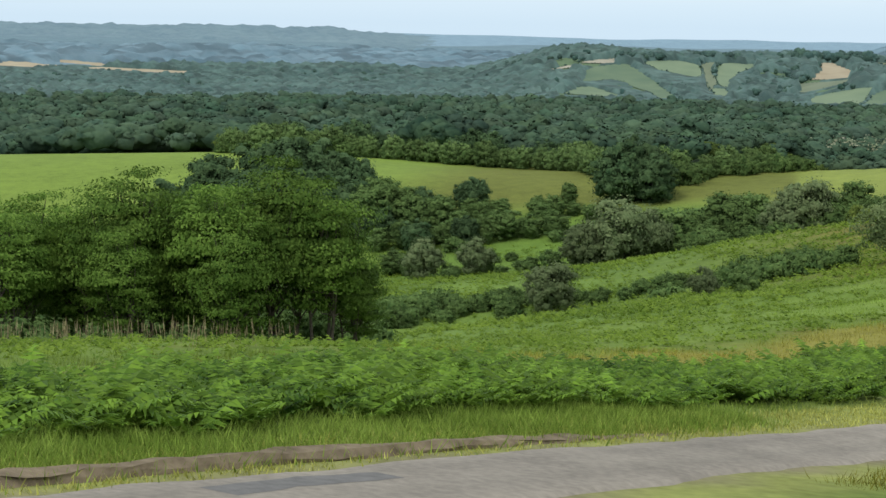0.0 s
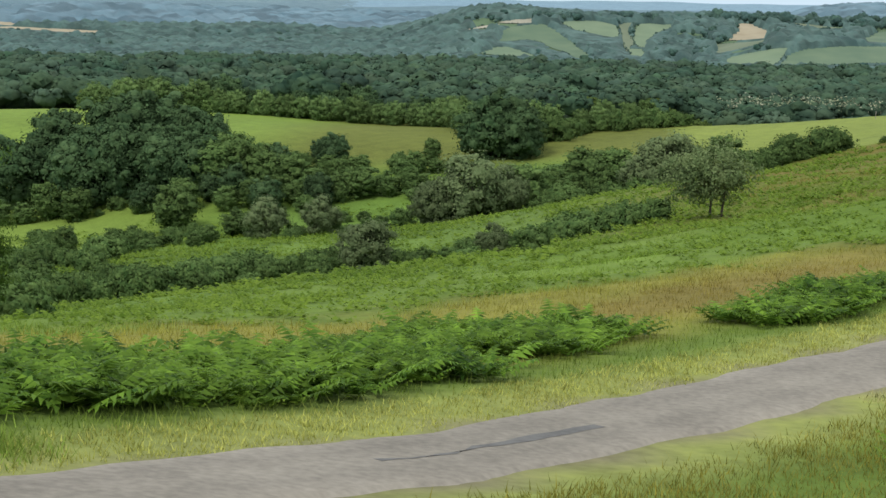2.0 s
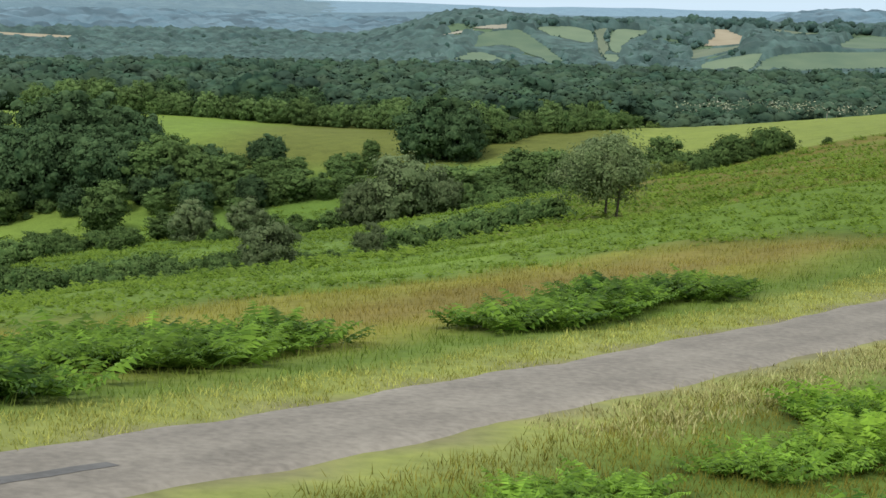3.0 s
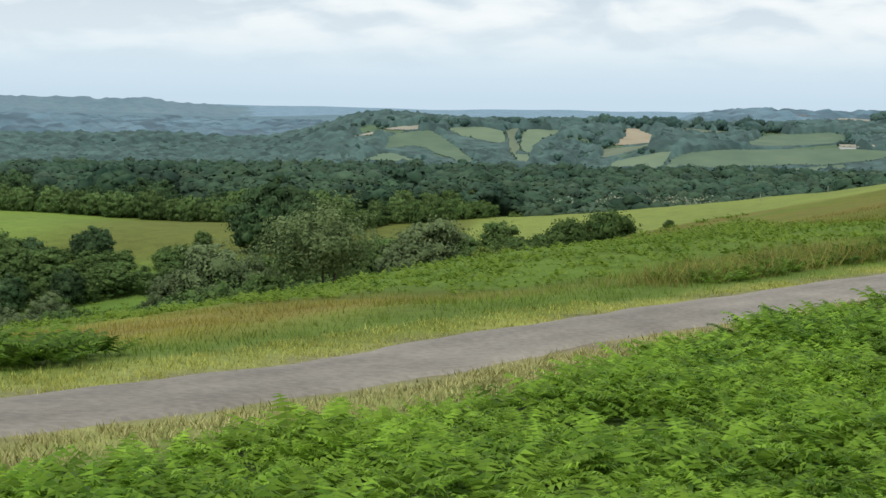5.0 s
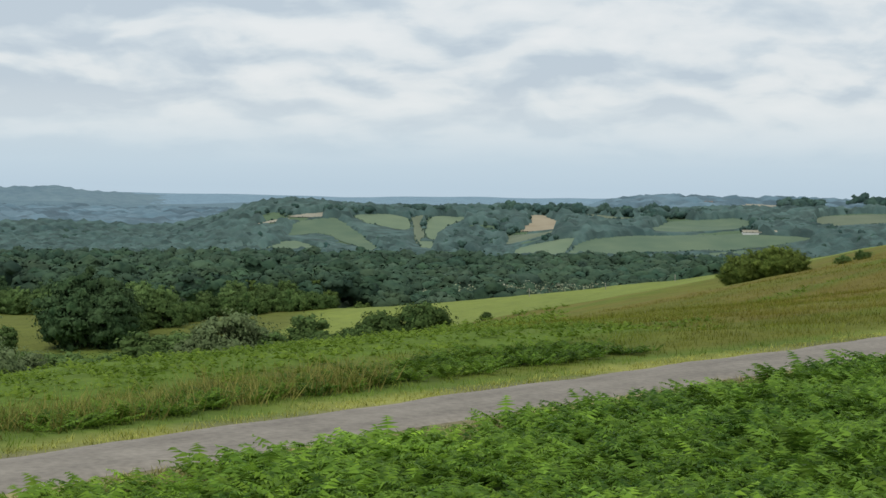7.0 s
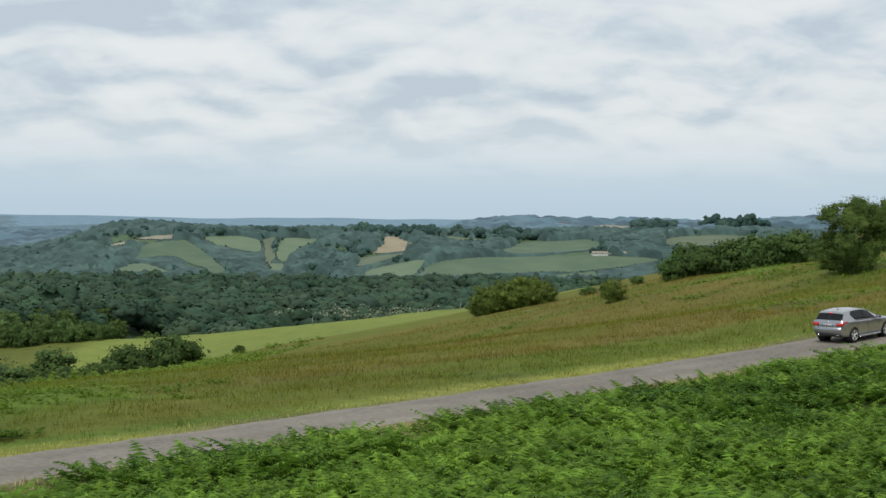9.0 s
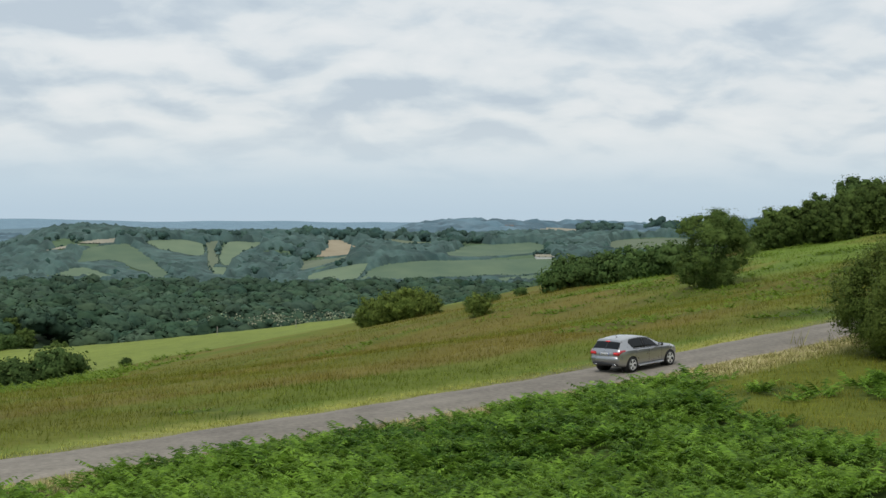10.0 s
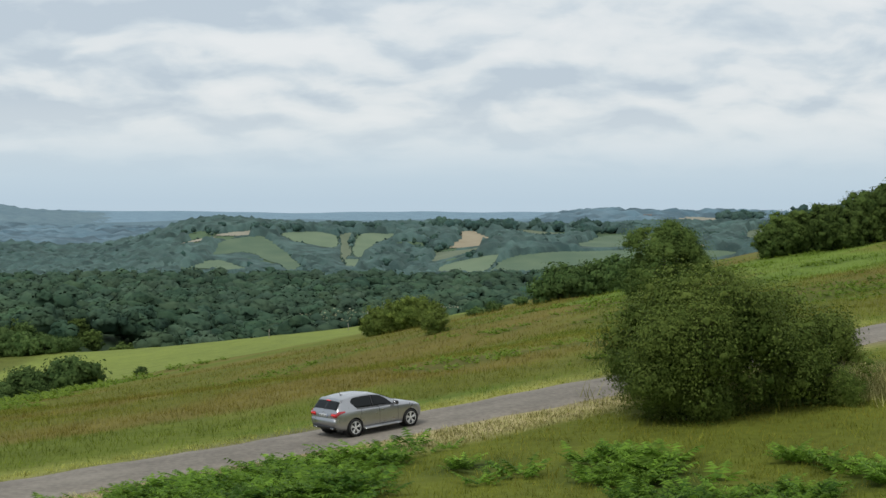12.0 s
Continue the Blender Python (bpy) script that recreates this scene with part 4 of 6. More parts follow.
plant(shrubs, 3.6, [(-1.5, 262, 1.6)])
for k in range(34):
    plant(greens if k % 4 else oaks, 10 if k % 4 else 12, [(rng.uniform(-165, -86), rng.uniform(276, 306), rng.uniform(4.5, 6.5))])
for k in range(16):
    plant(greens, 10, [(rng.uniform(-84, -34), rng.uniform(252, 284), rng.uniform(4.0, 5.5))])
for k in range(34):
    plant(shrubs, 3.6, [(rng.uniform(-150, -84), rng.uniform(236, 286), rng.uniform(1.6, 3.4))])
for k in range(22):
    plant(shrubs, 3.6, [(rng.uniform(-165, -118), rng.uniform(170, 262), rng.uniform(2.5, 4.5))])
hedge(shrubs, 3.6, BUSHES[:4], 2.6, 3.2, 1.8)
hedge(shrubs, 3.6, BUSHES[4:7], 3.4, 2.3, 1.6)
hedge(greens, 10, BUSHES[7:], 3.5, 5.5, 3.0)
light_tree.put(-27.3, 114, 1.22, 0.92)
# the long hedge behind the fields
hedge_row = [Kind(make_tree("hedge_tree", "rounded light green tree of the long field hedge", "tree", "leaf_hazel", 100 + k, 8.0, 8.0, -0.5, 150, 46, 0.60, 0.15, "long field hedge", 6, 1, 0.4, mass=0.75)) for k in range(3)]
hedge(shrubs, 3.6, [(-200, 400), (-152, 391), (-112, 391), (-98, 385), (-80, 349), (-66, 329)], 3.0, 4.8, 0.8)
hedge(shrubs, 3.6, [(-72, 316), (-64, 335), (-56, 347), (-44, 353), (-37, 357)], 2.8, 4.6, 0.8)
hedge(hedge_row, 8, [(-196, 400), (-152, 392), (-132, 388), (-112, 384), (-100, 378), (-84, 350), (-68, 332)], 2.6, 8.0, 1.4)
hedge(oaks, 12, [(-190, 408), (-150, 400), (-112, 394), (-96, 388)], 6.0, 7.5, 2.0)
hedge(hedge_row, 8, [(-72, 318), (-64, 338), (-56, 352), (-46, 362)], 3.0, 6.8, 1.4)
hedge(greens, 10, [(-50, 360), (-44, 364), (-38, 366)], 3.0, 5.5, 1.0)
hedge(maples, 7, [(-66, 414), (-50, 405), (-36, 396)], 2.8, 6.0, 1.5)
hedge(brights, 5, [(-205, 406), (-188, 404), (-176, 403)], 4.0, 5.5, 2.0)
# bushes and trees up the slope beside the upper pasture
plant(brights, 5, [(42.2, 181.5, 3.4)])
hedge(brights, 5, [(30.5, 241), (33, 238), (39, 232)], 0.9, 3.3, 0.6)
plant(shrubs, 3.6, [(44, 228, 1.2), (46, 226, 1.5), (49, 222, 1.4)])
hedge(shrubs, 3.6, [(51.5, 210), (54, 207), (59, 201), (64, 190)], 1.1, 3.2, 0.7)
hazel.put(60.0, 164, 0.93)
plant(maples, 7, [(73.2, 206, 4.4), (74.6, 207.5, 5.2), (76.4, 207, 5.6), (78.6, 206, 6.0), (84.5, 205.5, 6.9), (88, 205, 6.4), (80, 203.5, 5.2), (92, 208, 7.0), (97, 211, 6.8)])
plant(maples, 7, [(82.2, 205.5, 6.9), (86, 208, 6.8), (79.0, 208, 5.6), (76.0, 208.5, 5.0), (95, 214, 6.6), (102, 216, 6.8)])
plant(greens, 10, [(94, 266, 8.2), (99, 268, 7.4)])
tagged(stand(roadside_bush, 56.6, 100.2, 160, 0.93, 1.04, True))
part_pair = Kind(make_tree("willow_shrub", "smaller willow shrub grown into the large one", "bush", "leaf_bush", 83, 5.0, 5.4, -0.7, 190, 200, 0.40, 0.050, "", 20, 4, 0.3, flat=0.95, mass=0.36, billows=18))
part_pair.put(60.2, 101.6, 1.0)
part_pair.put(61.7, 101.3, 0.62)


# ---- bracken and grass ----
def frond(g, length, pairs, lean, turn, wide=0.28):
    """One arching frond: leaflets as narrow kites to both sides of a bent rib."""
    t = np.linspace(0.18, 1.0, pairs + 1)
    out = length * np.sin(np.minimum(t * lean, 1.5)) * 0.95
    up = length * (0.95 * t - 0.40 * t**2.2 * lean)
    rib = np.stack([out, np.zeros_like(t), up], 1)
    tris = []
    for k in range(pairs):
        p, q = rib[k], rib[min(k + 1, pairs)]
        s = wide * length * (1.05 - t[k])**0.75 * g.uniform(0.85, 1.15)
        for side in (-1, 1):
            tip = (p + q) / 2 + np.array([0.35 * s, side * s, -0.22 * s + g.normal() * 0.03])
            tris.append([p, p + (q - p) * 0.92, tip])
    tris.append([rib[-2], rib[-2] + np.array([0, 0.02, 0]), rib[-1] + (rib[-1] - rib[-2]) * 0.9])
    v = np.array(tris).reshape(-1, 3)
    c, s = math.cos(turn), math.sin(turn)
    return np.stack([v[:, 0] * c - v[:, 1] * s, v[:, 0] * s + v[:, 1] * c, v[:, 2]], 1)


def fern_plants(seed, kinds, fronds, pairs):
    g = np.random.default_rng(seed)
    plants = []
    for _ in range(kinds):
        a0 = g.uniform(0, 6.28)
        plants.append(np.vstack([frond(g, g.uniform(0.75, 1.2), pairs, g.uniform(0.95, 1.55), a0 + k * 6.28 / fronds + g.normal() * 0.35) for k in range(fronds)]))
    return plants


def scatter(name, label, category, mat, plants, x, y, scale, g, sink=0.05, lean=0.12, cover=False):
    """Many small plants on the ground, as one object; cover: they share the ground's patches of colour."""
    z = ground_z(x, y) - sink
    hue = cover_colour(x, y, z) if cover else np.ones((len(x), 3))
    kinds = g.integers(0, len(plants), len(x))
    turn = g.uniform(0, 6.28, len(x))
    tilt = g.normal(size=(len(x), 2)) * lean
    out, tones = [], []
    for k, v in enumerate(plants):
        m = np.where(kinds == k)[0]
        if not len(m):
            continue
        c, s = np.cos(turn[m])[:, None], np.sin(turn[m])[:, None]
        sc = scale[m][:, None]
        px = (v[None, :, 0] * c - v[None, :, 1] * s) * sc
        py = (v[None, :, 0] * s + v[None, :, 1] * c) * sc
        pz = v[None, :, 2] * sc
        px, py = px + pz * tilt[m, :1], py + pz * tilt[m, 1:]
        tones.append(np.repeat(hue[m] * np.clip(1 + 0.2 * g.normal(size=len(m)), 0.55, 1.45)[:, None], len(v), axis=0))
        out.append(np.stack([px + x[m][:, None], py + y[m][:, None], pz + z[m][:, None]], 2).reshape(-1, 3))
    v = np.vstack(out)
    me = mesh_np(name, v, np.arange(len(v)).reshape(-1, 3), MAT[mat])
    layer = me.color_attributes.new("tone", "FLOAT_COLOR", "POINT")
    k = np.vstack(tones)
    layer.data.foreach_set("color", np.hstack([k, np.ones((len(k), 1))]).astype(np.float32).ravel())
    tagged(new(name, me), label, category, kind="stuff")


def lane_points(g, n, ly0, ly1, d0, d1):
    """Random places in a strip beside the lane."""
    i = np.where((lane[:, 1] > ly0) & (lane[:, 1] < ly1))[0]
    i = g.choice(i, n)
    d = g.uniform(d0, d1, n)
    j = g.uniform(-0.4, 0.4, n)
    return lane[i, 0] + lane_left[i, 0] * d + lane_dir[i, 0] * j, lane[i, 1] + lane_left[i, 1] * d + lane_dir[i, 1] * j


def build_bracken():
    g = np.random.default_rng(11)
    rich, plain = fern_plants(3, 9, 5, 8), fern_plants(4, 7, 4, 3)
    x, y = lane_points(g, 12000, 10, 112, -22, -3.0)
    keep = (bracken_cover(x, y) > g.uniform(0.15, 0.8, len(x))) & (x < 70) & (waves(x, y, 2.4, 7) + 0.5 * waves(x, y, 5.5, 1) > -0.62)
    x, y = x[keep], y[keep]
    size = g.uniform(0.7, 1.15, len(x)) * (1 + 0.3 * waves(x, y, 3.5, 3))
    # splits off the lower stretch, which takes the brighter bracken tone
    young = lane[lane_frame(x, y)[0], 1] + g.normal(size=len(x)) * 6 < 46
    scatter("bracken", "brighter yellow-green bracken covering the near side", "bracken", "fern_bright", rich, x[young], y[young], size[young], g)
    scatter("bracken", "tall bright green bracken covering the near side", "bracken", "fern", rich, x[~young], y[~young], size[~young], g)
    x, y = lane_points(g, 4400, -45, 34, 4, 14)
    keep = bracken_cover(x, y) > g.uniform(0.15, 0.8, len(x))
    x, y = x[keep], y[keep]
    scatter("bracken", "bank of green bracken on the valley side of the lane", "bracken", "fern", rich, x, y, g.uniform(0.85, 1.45, len(x)) * (1 + 0.25 * waves(x, y, 2.6, 3)), g)
    x, y = lane_points(g, 900, 52, 74, 4.2, 8.4)
    keep = (bracken_cover(x, y) > g.uniform(0.15, 0.8, len(x))) & (waves(x, y, 2.4, 4) > -0.45)
    x, y = x[keep], y[keep]
    scatter("bracken", "dark row of bracken along the valley side of the lane", "bracken", "fern", rich, x, y, g.uniform(0.45, 0.85, len(x)), g)
    x, y = lane_points(g, 2600, -14, 14, -14, -4)
    keep = bracken_cover(x, y) > g.uniform(0.15, 0.8, len(x))
    x, y = x[keep], y[keep]
    scatter("bracken", "patchy bracken among long grass", "bracken", "fern", rich, x, y, g.uniform(0.5, 0.9, len(x)), g)
    x, y = lane_points(g, 20000, -30, 162, 4.5, 72)
    keep = bracken_cover(x, y) > g.uniform(0.2, 0.9, len(x))
    x, y = x[keep], y[keep]
    scatter("bracken", "low bracken over the sloping field", "bracken", "fern_low", plain, x, y, g.uniform(0.3, 0.7, len(x)), g)
    x = g.uniform(-175, 10, 17000)
    y = g.uniform(70, 280, 17000)
    _, d = lane_frame(x, y)
    keep = (d > 46) & (patches(x / 16, y / 16, 5) > g.uniform(0.25, 0.62, len(x))) & (y - 0.32 * x < 318) & ((y - 0.32 * x < 262) | (x < -60))
    x, y = x[keep], y[keep]
    scatter("bracken", "low bracken on the lower valley slope", "bracken", "fern_low", plain, x, y, g.uniform(0.6, 1.3, len(x)), g)


def blades(seed, kinds, count, height, width, spread):
    """Tufts of bent grass blades."""
    g = np.random.default_rng(seed)
    tufts = []
    for _ in range(kinds):
        t = []
        for _ in range(count):
            b = np.append(g.normal(size=2) * spread, 0)
            a = g.uniform(0, 6.28)
            h = height * g.uniform(0.6, 1.2)
            tip = b + np.array([math.cos(a) * h * 0.6, math.sin(a) * h * 0.6, h * 0.9])
            s = np.array([-math.sin(a), math.cos(a), 0]) * width
            t += [b - s, b + s, tip]
        tufts.append(np.array(t))
    return tufts


def build_grass():
    g = np.random.default_rng(12)
    tall, low = blades(5, 8, 8, 0.28, 0.013, 0.36), blades(6, 8, 8, 0.15, 0.016, 0.2)
    plume = blades(8, 6, 9, 1.15, 0.02, 0.22)
    x, y = lane_points(g, 38000, -45, 150, 2.7, 36)
    i, d = lane_frame(x, y)
    keep = (bracken_cover(x, y) < 0.5) & (d > np.where(lane[i, 1] > 44, 3.1, 4.0))
    x, y = x[keep], y[keep]
    mark = waves(x, y, 24, 6) + 0.6 * waves(x, y, 6, 1) + g.normal(size=len(x)) * 0.4 - 0.7 + 0.55 * ease(lane[lane_frame(x, y)[0], 1], 55, 90) > 0.1
    dry = lane[lane_frame(x, y)[0], 1] + g.normal(size=len(x)) * 5 < 41
    scatter("meadow_grass", "pale seeding meadow grass along the lower lane", "grass", "grass_any", tall, x[dry], y[dry], g.uniform(0.6, 1.2, dry.sum()), g, 0.03, 0.2, True)
    x, y, mark = x[~dry], y[~dry], mark[~dry]
    scatter("meadow_grass", "long brownish seeding meadow grass on the slope", "grass", "grass_any", tall, x[mark], y[mark], g.uniform(0.6, 1.2, mark.sum()), g, 0.03, 0.2, True)
    scatter("meadow_grass", "long green meadow grass on the slope", "grass", "grass_any", tall, x[~mark], y[~mark], g.uniform(0.6, 1.2, (~mark).sum()), g, 0.03, 0.2, True)
    x, y = lane_points(g, 26000, 20, 160, 30, 95)
    keep = (bracken_cover(x, y) < 0.5) & (y - 0.32 * x < 262) & (x > -45)
    x, y = x[keep], y[keep]
    scatter("meadow_grass", "thin brownish grass on the upper slope", "grass", "grass_any", blades(9, 6, 5, 0.30, 0.022, 0.5), x, y, g.uniform(0.6, 1.2, len(x)), g, 0.03, 0.2, True)
    x, y = lane_points(g, 8000, -60, -11, 2.9, 6.6)
    scatter("meadow_grass", "tall fresh green grass in front of the bracken bank", "grass", "grass_fresh", tall, x, y, g.uniform(0.6, 1.3, len(x)), g, 0.03, 0.25)
    x, y = lane_points(g, 11000, -45, 150, 2.0, 4.4)
    i, d = lane_frame(x, y)
    keep = (lane[i, 1] < 46) | (d < 3.0)
    x, y = x[keep], y[keep]
    scatter("verge_grass", "short yellow-green grass of the far verge", "grass", "grass_verge", low, x, y, g.uniform(0.5, 1.2, len(x)), g, 0.02, 0.2)
    x, y = lane_points(g, 6500, 8, 112, -4.6, -2.1)
    scatter("verge_grass", "short dry grass of the near verge", "grass", "straw", low, x, y, g.uniform(0.6, 1.5, len(x)), g, 0.02, 0.2)
    x, y = lane_points(g, 9000, -20, 16, -16, -3.2)
    scatter("meadow_grass", "long dry grass on the near side", "grass", "grass", tall, x, y, g.uniform(0.5, 1.0, len(x)), g, 0.03, 0.2)
    x, y = g.uniform(36, 76, 14000), g.uniform(70, 116, 14000)
    keep = (lane_frame(x, y)[1] < -4.3) & (bracken_cover(x, y) < 0.5)
    x, y = x[keep], y[keep]
    dry = waves(x, y, 3, 2) + g.normal(size=len(x)) * 0.5 > 0.4
    scatter("meadow_grass", "green grass around the willow shrub", "grass", "grass_green", tall, x[~dry], y[~dry], g.uniform(0.5, 1.05, (~dry).sum()), g, 0.03, 0.2)
    scatter("meadow_grass", "dry grass tufts around the willow shrub", "grass", "grass", tall, x[dry], y[dry], g.uniform(0.5, 1.1, dry.sum()), g, 0.03, 0.2)
    x, y = g.normal(64.0, 3.2, 900), g.normal(103.8, 1.2, 900)
    scatter("plume_grass", "pale dry standing grass beside the willow shrub", "grass", "straw", plume, x, y, g.uniform(0.6, 1.1, len(x)), g, 0.03, 0.15)
    x, y = lane_points(g, 260, 51, 63, 4.2, 8.0)
    scatter("plume_grass", "tall reedy grass on the valley side", "grass", "grass_pale", plume, x, y, g.uniform(0.5, 0.95, len(x)), g, 0.03, 0.25)


def build_docks():
    """Dry pale seed stalks along the crest of the first bank."""
    g = np.random.default_rng(17)
    stalks = []
    for _ in range(6):
        t = []
        for _ in range(3):
            b = np.append(g.normal(size=2) * 0.25, 0)
            h = g.uniform(0.7, 1.15)
            for z0, z1, w in ((0.0, h, 0.008), (h * 0.55, h * 0.8, 0.022), (h * 0.72, h * 1.02, 0.018)):
                for a in (0.0, 1.6):
                    q = np.array([math.cos(a), math.sin(a), 0]) * w
                    t += [b + (0, 0, z0) - q, b + (0, 0, z0) + q, b + (0, 0, z1)]
        stalks.append(np.array(t))
    x, y = g.uniform(-74, -52, 110), np.zeros(110)
    y = 3.5 + (x + 60) * -0.30 + g.normal(size=110) * 2.2
    scatter("dock_stalks", "dry pale seed stalks on the crest of the bank", "weeds", "dock", stalks, x, y, g.uniform(0.6, 1.1, len(x)), g, 0.03, 0.1)


MAT["dock"] = material("dry_dock_stalk", (0.17, 0.14, 0.08), (0.32, 0.28, 0.17), 2.0, 0.9, spec=0.05, vary=0.3, tone="tone")
build_bracken()
build_grass()
build_docks()


# ---- woods in the distance ----
def canopy(name, label, mat, x, y, h, per, size, g, lobes=5, core=0.40, low=0.0, fine=1.0, wide=1.0, sprays_only=False):
    """Rounded crowns standing shoulder to shoulder, each of a few leafy masses with sprays all over."""
    n = len(x)
    base = np.stack([x, y, ground_z(x, y) + h * (0.45 - low)], 1)
    off = g.normal(size=(n, lobes, 3))
    off[:, :, 2] = np.abs(off[:, :, 2]) * 0.9 - 0.15
    off *= g.uniform(0.24, 0.42, (n, lobes, 1)) / (np.linalg.norm(off, axis=2, keepdims=True) + 1e-6)
    mid = base[:, None] + off * h[:, None, None]
    rad = g.uniform(0.55, 1.1, (n, lobes)) * (0.52 / lobes**0.45) * h[:, None] * fine
    heart = np.repeat(base, len(BALL_V), axis=0)
    knots = np.repeat(mid.reshape(-1, 3), len(GEM_V), axis=0)
    masses = [lumps(base, h * core, g, 0.95, 0.12, True), lumps(mid.reshape(-1, 3), rad.ravel(), g, 0.85, 0.16)]
    soft = [masses[0][0] - heart, masses[1][0] - knots]
    soft[1] = soft[1] / (np.linalg.norm(soft[1], axis=1)[:, None] + 1e-9) + 0.5 * (knots - np.repeat(base, len(GEM_V) * lobes, axis=0)) / np.repeat(h * 0.34, len(GEM_V) * lobes)[:, None] + np.array([0, 0, 0.2])
    if per:
        k = g.integers(0, lobes, (n, per))
        d = g.normal(size=(n, per, 3))
        d[:, :, 2] = np.abs(d[:, :, 2]) * 0.9 - 0.25
        d /= np.linalg.norm(d, axis=2, keepdims=True)
        at = np.take_along_axis(mid, k[:, :, None], 1)
        c = at + d * (np.take_along_axis(rad, k, 1) * g.uniform(0.85, 1.15, (n, per)))[:, :, None]
        masses.append(leaf_cards(c.reshape(-1, 3), size, d.reshape(-1, 3) * 2.6, 0.75, g))
        bent = d + 0.5 * (at - base[:, None]) / (h * 0.34)[:, None, None] + np.array([0, 0, 0.2]) + 0.15 * g.normal(size=d.shape)
        soft.append(np.repeat(bent.reshape(-1, 3), 4, axis=0))
    shares = [len(BALL_V), len(GEM_V) * lobes, 4 * per]
    if sprays_only:
        masses, soft, shares = masses[2:], soft[2:], shares[2:]
    v, f = join(masses)
    root = np.vstack([np.repeat(base, m, axis=0) for m in shares])
    v[:, :2] = root[:, :2] + (v[:, :2] - root[:, :2]) * wide
    me = mesh_np(name, v, f, MAT[mat], True, np.vstack(soft))
    # each crown has a green of its own
    k = g.uniform(0.78, 1.22, (n, 1)) * (1 + g.normal(size=(n, 3)) * np.array([0.04, 0.02, 0.04]))
    tone = np.vstack([np.repeat(k, m, axis=0) for m in shares])
    layer = me.color_attributes.new("tone", "FLOAT_COLOR", "POINT")
    layer.data.foreach_set("color", np.hstack([tone, np.ones((len(tone), 1))]).astype(np.float32).ravel())
    tagged(new(name, me), label, "woodland", kind="stuff")


def wood_sheet(label, mat, r0, r1, step, a0, a1, tall, g, gap=None, fall=0.0):
    """Closed woodland as an uneven roof of domed crowns, broken where fields lie."""
    r = np.arange(r0, r1, step)
    a = np.radians(np.arange(a0, a1, math.degrees(step / (0.5 * (r0 + r1)))))
    rr, aa = np.meshgrid(r, a, indexing="ij")
    rr = rr + g.uniform(-0.3, 0.3, rr.shape) * step
    x, y = (rr * np.sin(aa)).ravel(), (rr * np.cos(aa)).ravel()
    cell = step * 2.6
    best, tone = np.zeros(len(x)), np.ones(len(x))
    ix, iy = np.floor(x / cell).astype(int), np.floor(y / cell).astype(int)
    for dx in (-1, 0, 1):
        for dy in (-1, 0, 1):
            cx, cy = ix + dx, iy + dy
            h1 = np.modf(np.sin(cx * 127.1 + cy * 311.7) * 43758.5453)[0]
            h2 = np.modf(np.sin(cx * 269.5 + cy * 183.3) * 43758.5453)[0]
            h3 = np.abs(np.modf(np.sin(cx * 419.2 + cy * 371.9) * 43758.5453)[0])
            d2 = ((x - (cx + 0.5 + 0.45 * h1) * cell)**2 + (y - (cy + 0.5 + 0.45 * h2) * cell)**2) / (cell * 0.8)**2
            rise = tall * (0.55 + 0.75 * h3) * np.sqrt(np.maximum(0, 1 - d2))
            tone = np.where(rise > best, 0.66 + 0.68 * np.abs(h1), tone)
            best = np.maximum(best, rise)
    if fall:
        best = best * (1 - ease(np.degrees(aa.ravel()), a1 - fall, a1)) - 3 * ease(np.degrees(aa.ravel()), a1 - 0.4 * fall, a1)
    open_land = np.max([in_field(x, y, f) for f in FIELDS], axis=0) > 0.5
    if gap is not None:
        open_land |= gap(x, y)
    z = ground_z(x, y) + np.where(open_land, -0.8, best + 0.04 * tall + 0.10 * tall * g.normal(size=len(x)))
    for k in (8, 16, 28, 44, 64, 90):
        fore = np.max([in_field(x, y + k, f) for f in FIELDS], axis=0) > 0.5
        z = np.where(fore & ~open_land, np.minimum(z, ground_z(x, y) + 0.8 + 0.05 * k), z)
    edge = (rr.ravel() < r[0] + 0.6 * step) | (rr.ravel() > r[-1] - 0.6 * step)
    z = np.where(edge, ground_z(x, y) - 0.8, z)
    m = len(a)
    j, i = np.meshgrid(np.arange(len(r) - 1), np.arange(m - 1), indexing="ij")
    q = (j * m + i).ravel()
    f = np.stack([q, q + m, q + m + 1, q + 1], 1)[:, ::-1]
    f = f[~open_land[f].all(1)]
    me = mesh_np("forest", np.stack([x, y, z], 1), f, MAT[mat], True)
    layer = me.color_attributes.new("tone", "FLOAT_COLOR", "POINT")
    layer.data.foreach_set("color", np.stack([tone, tone, tone, np.ones(len(tone))], 1).astype(np.float32).ravel())
    tagged(new("forest", me), label, "woodland", kind="stuff")


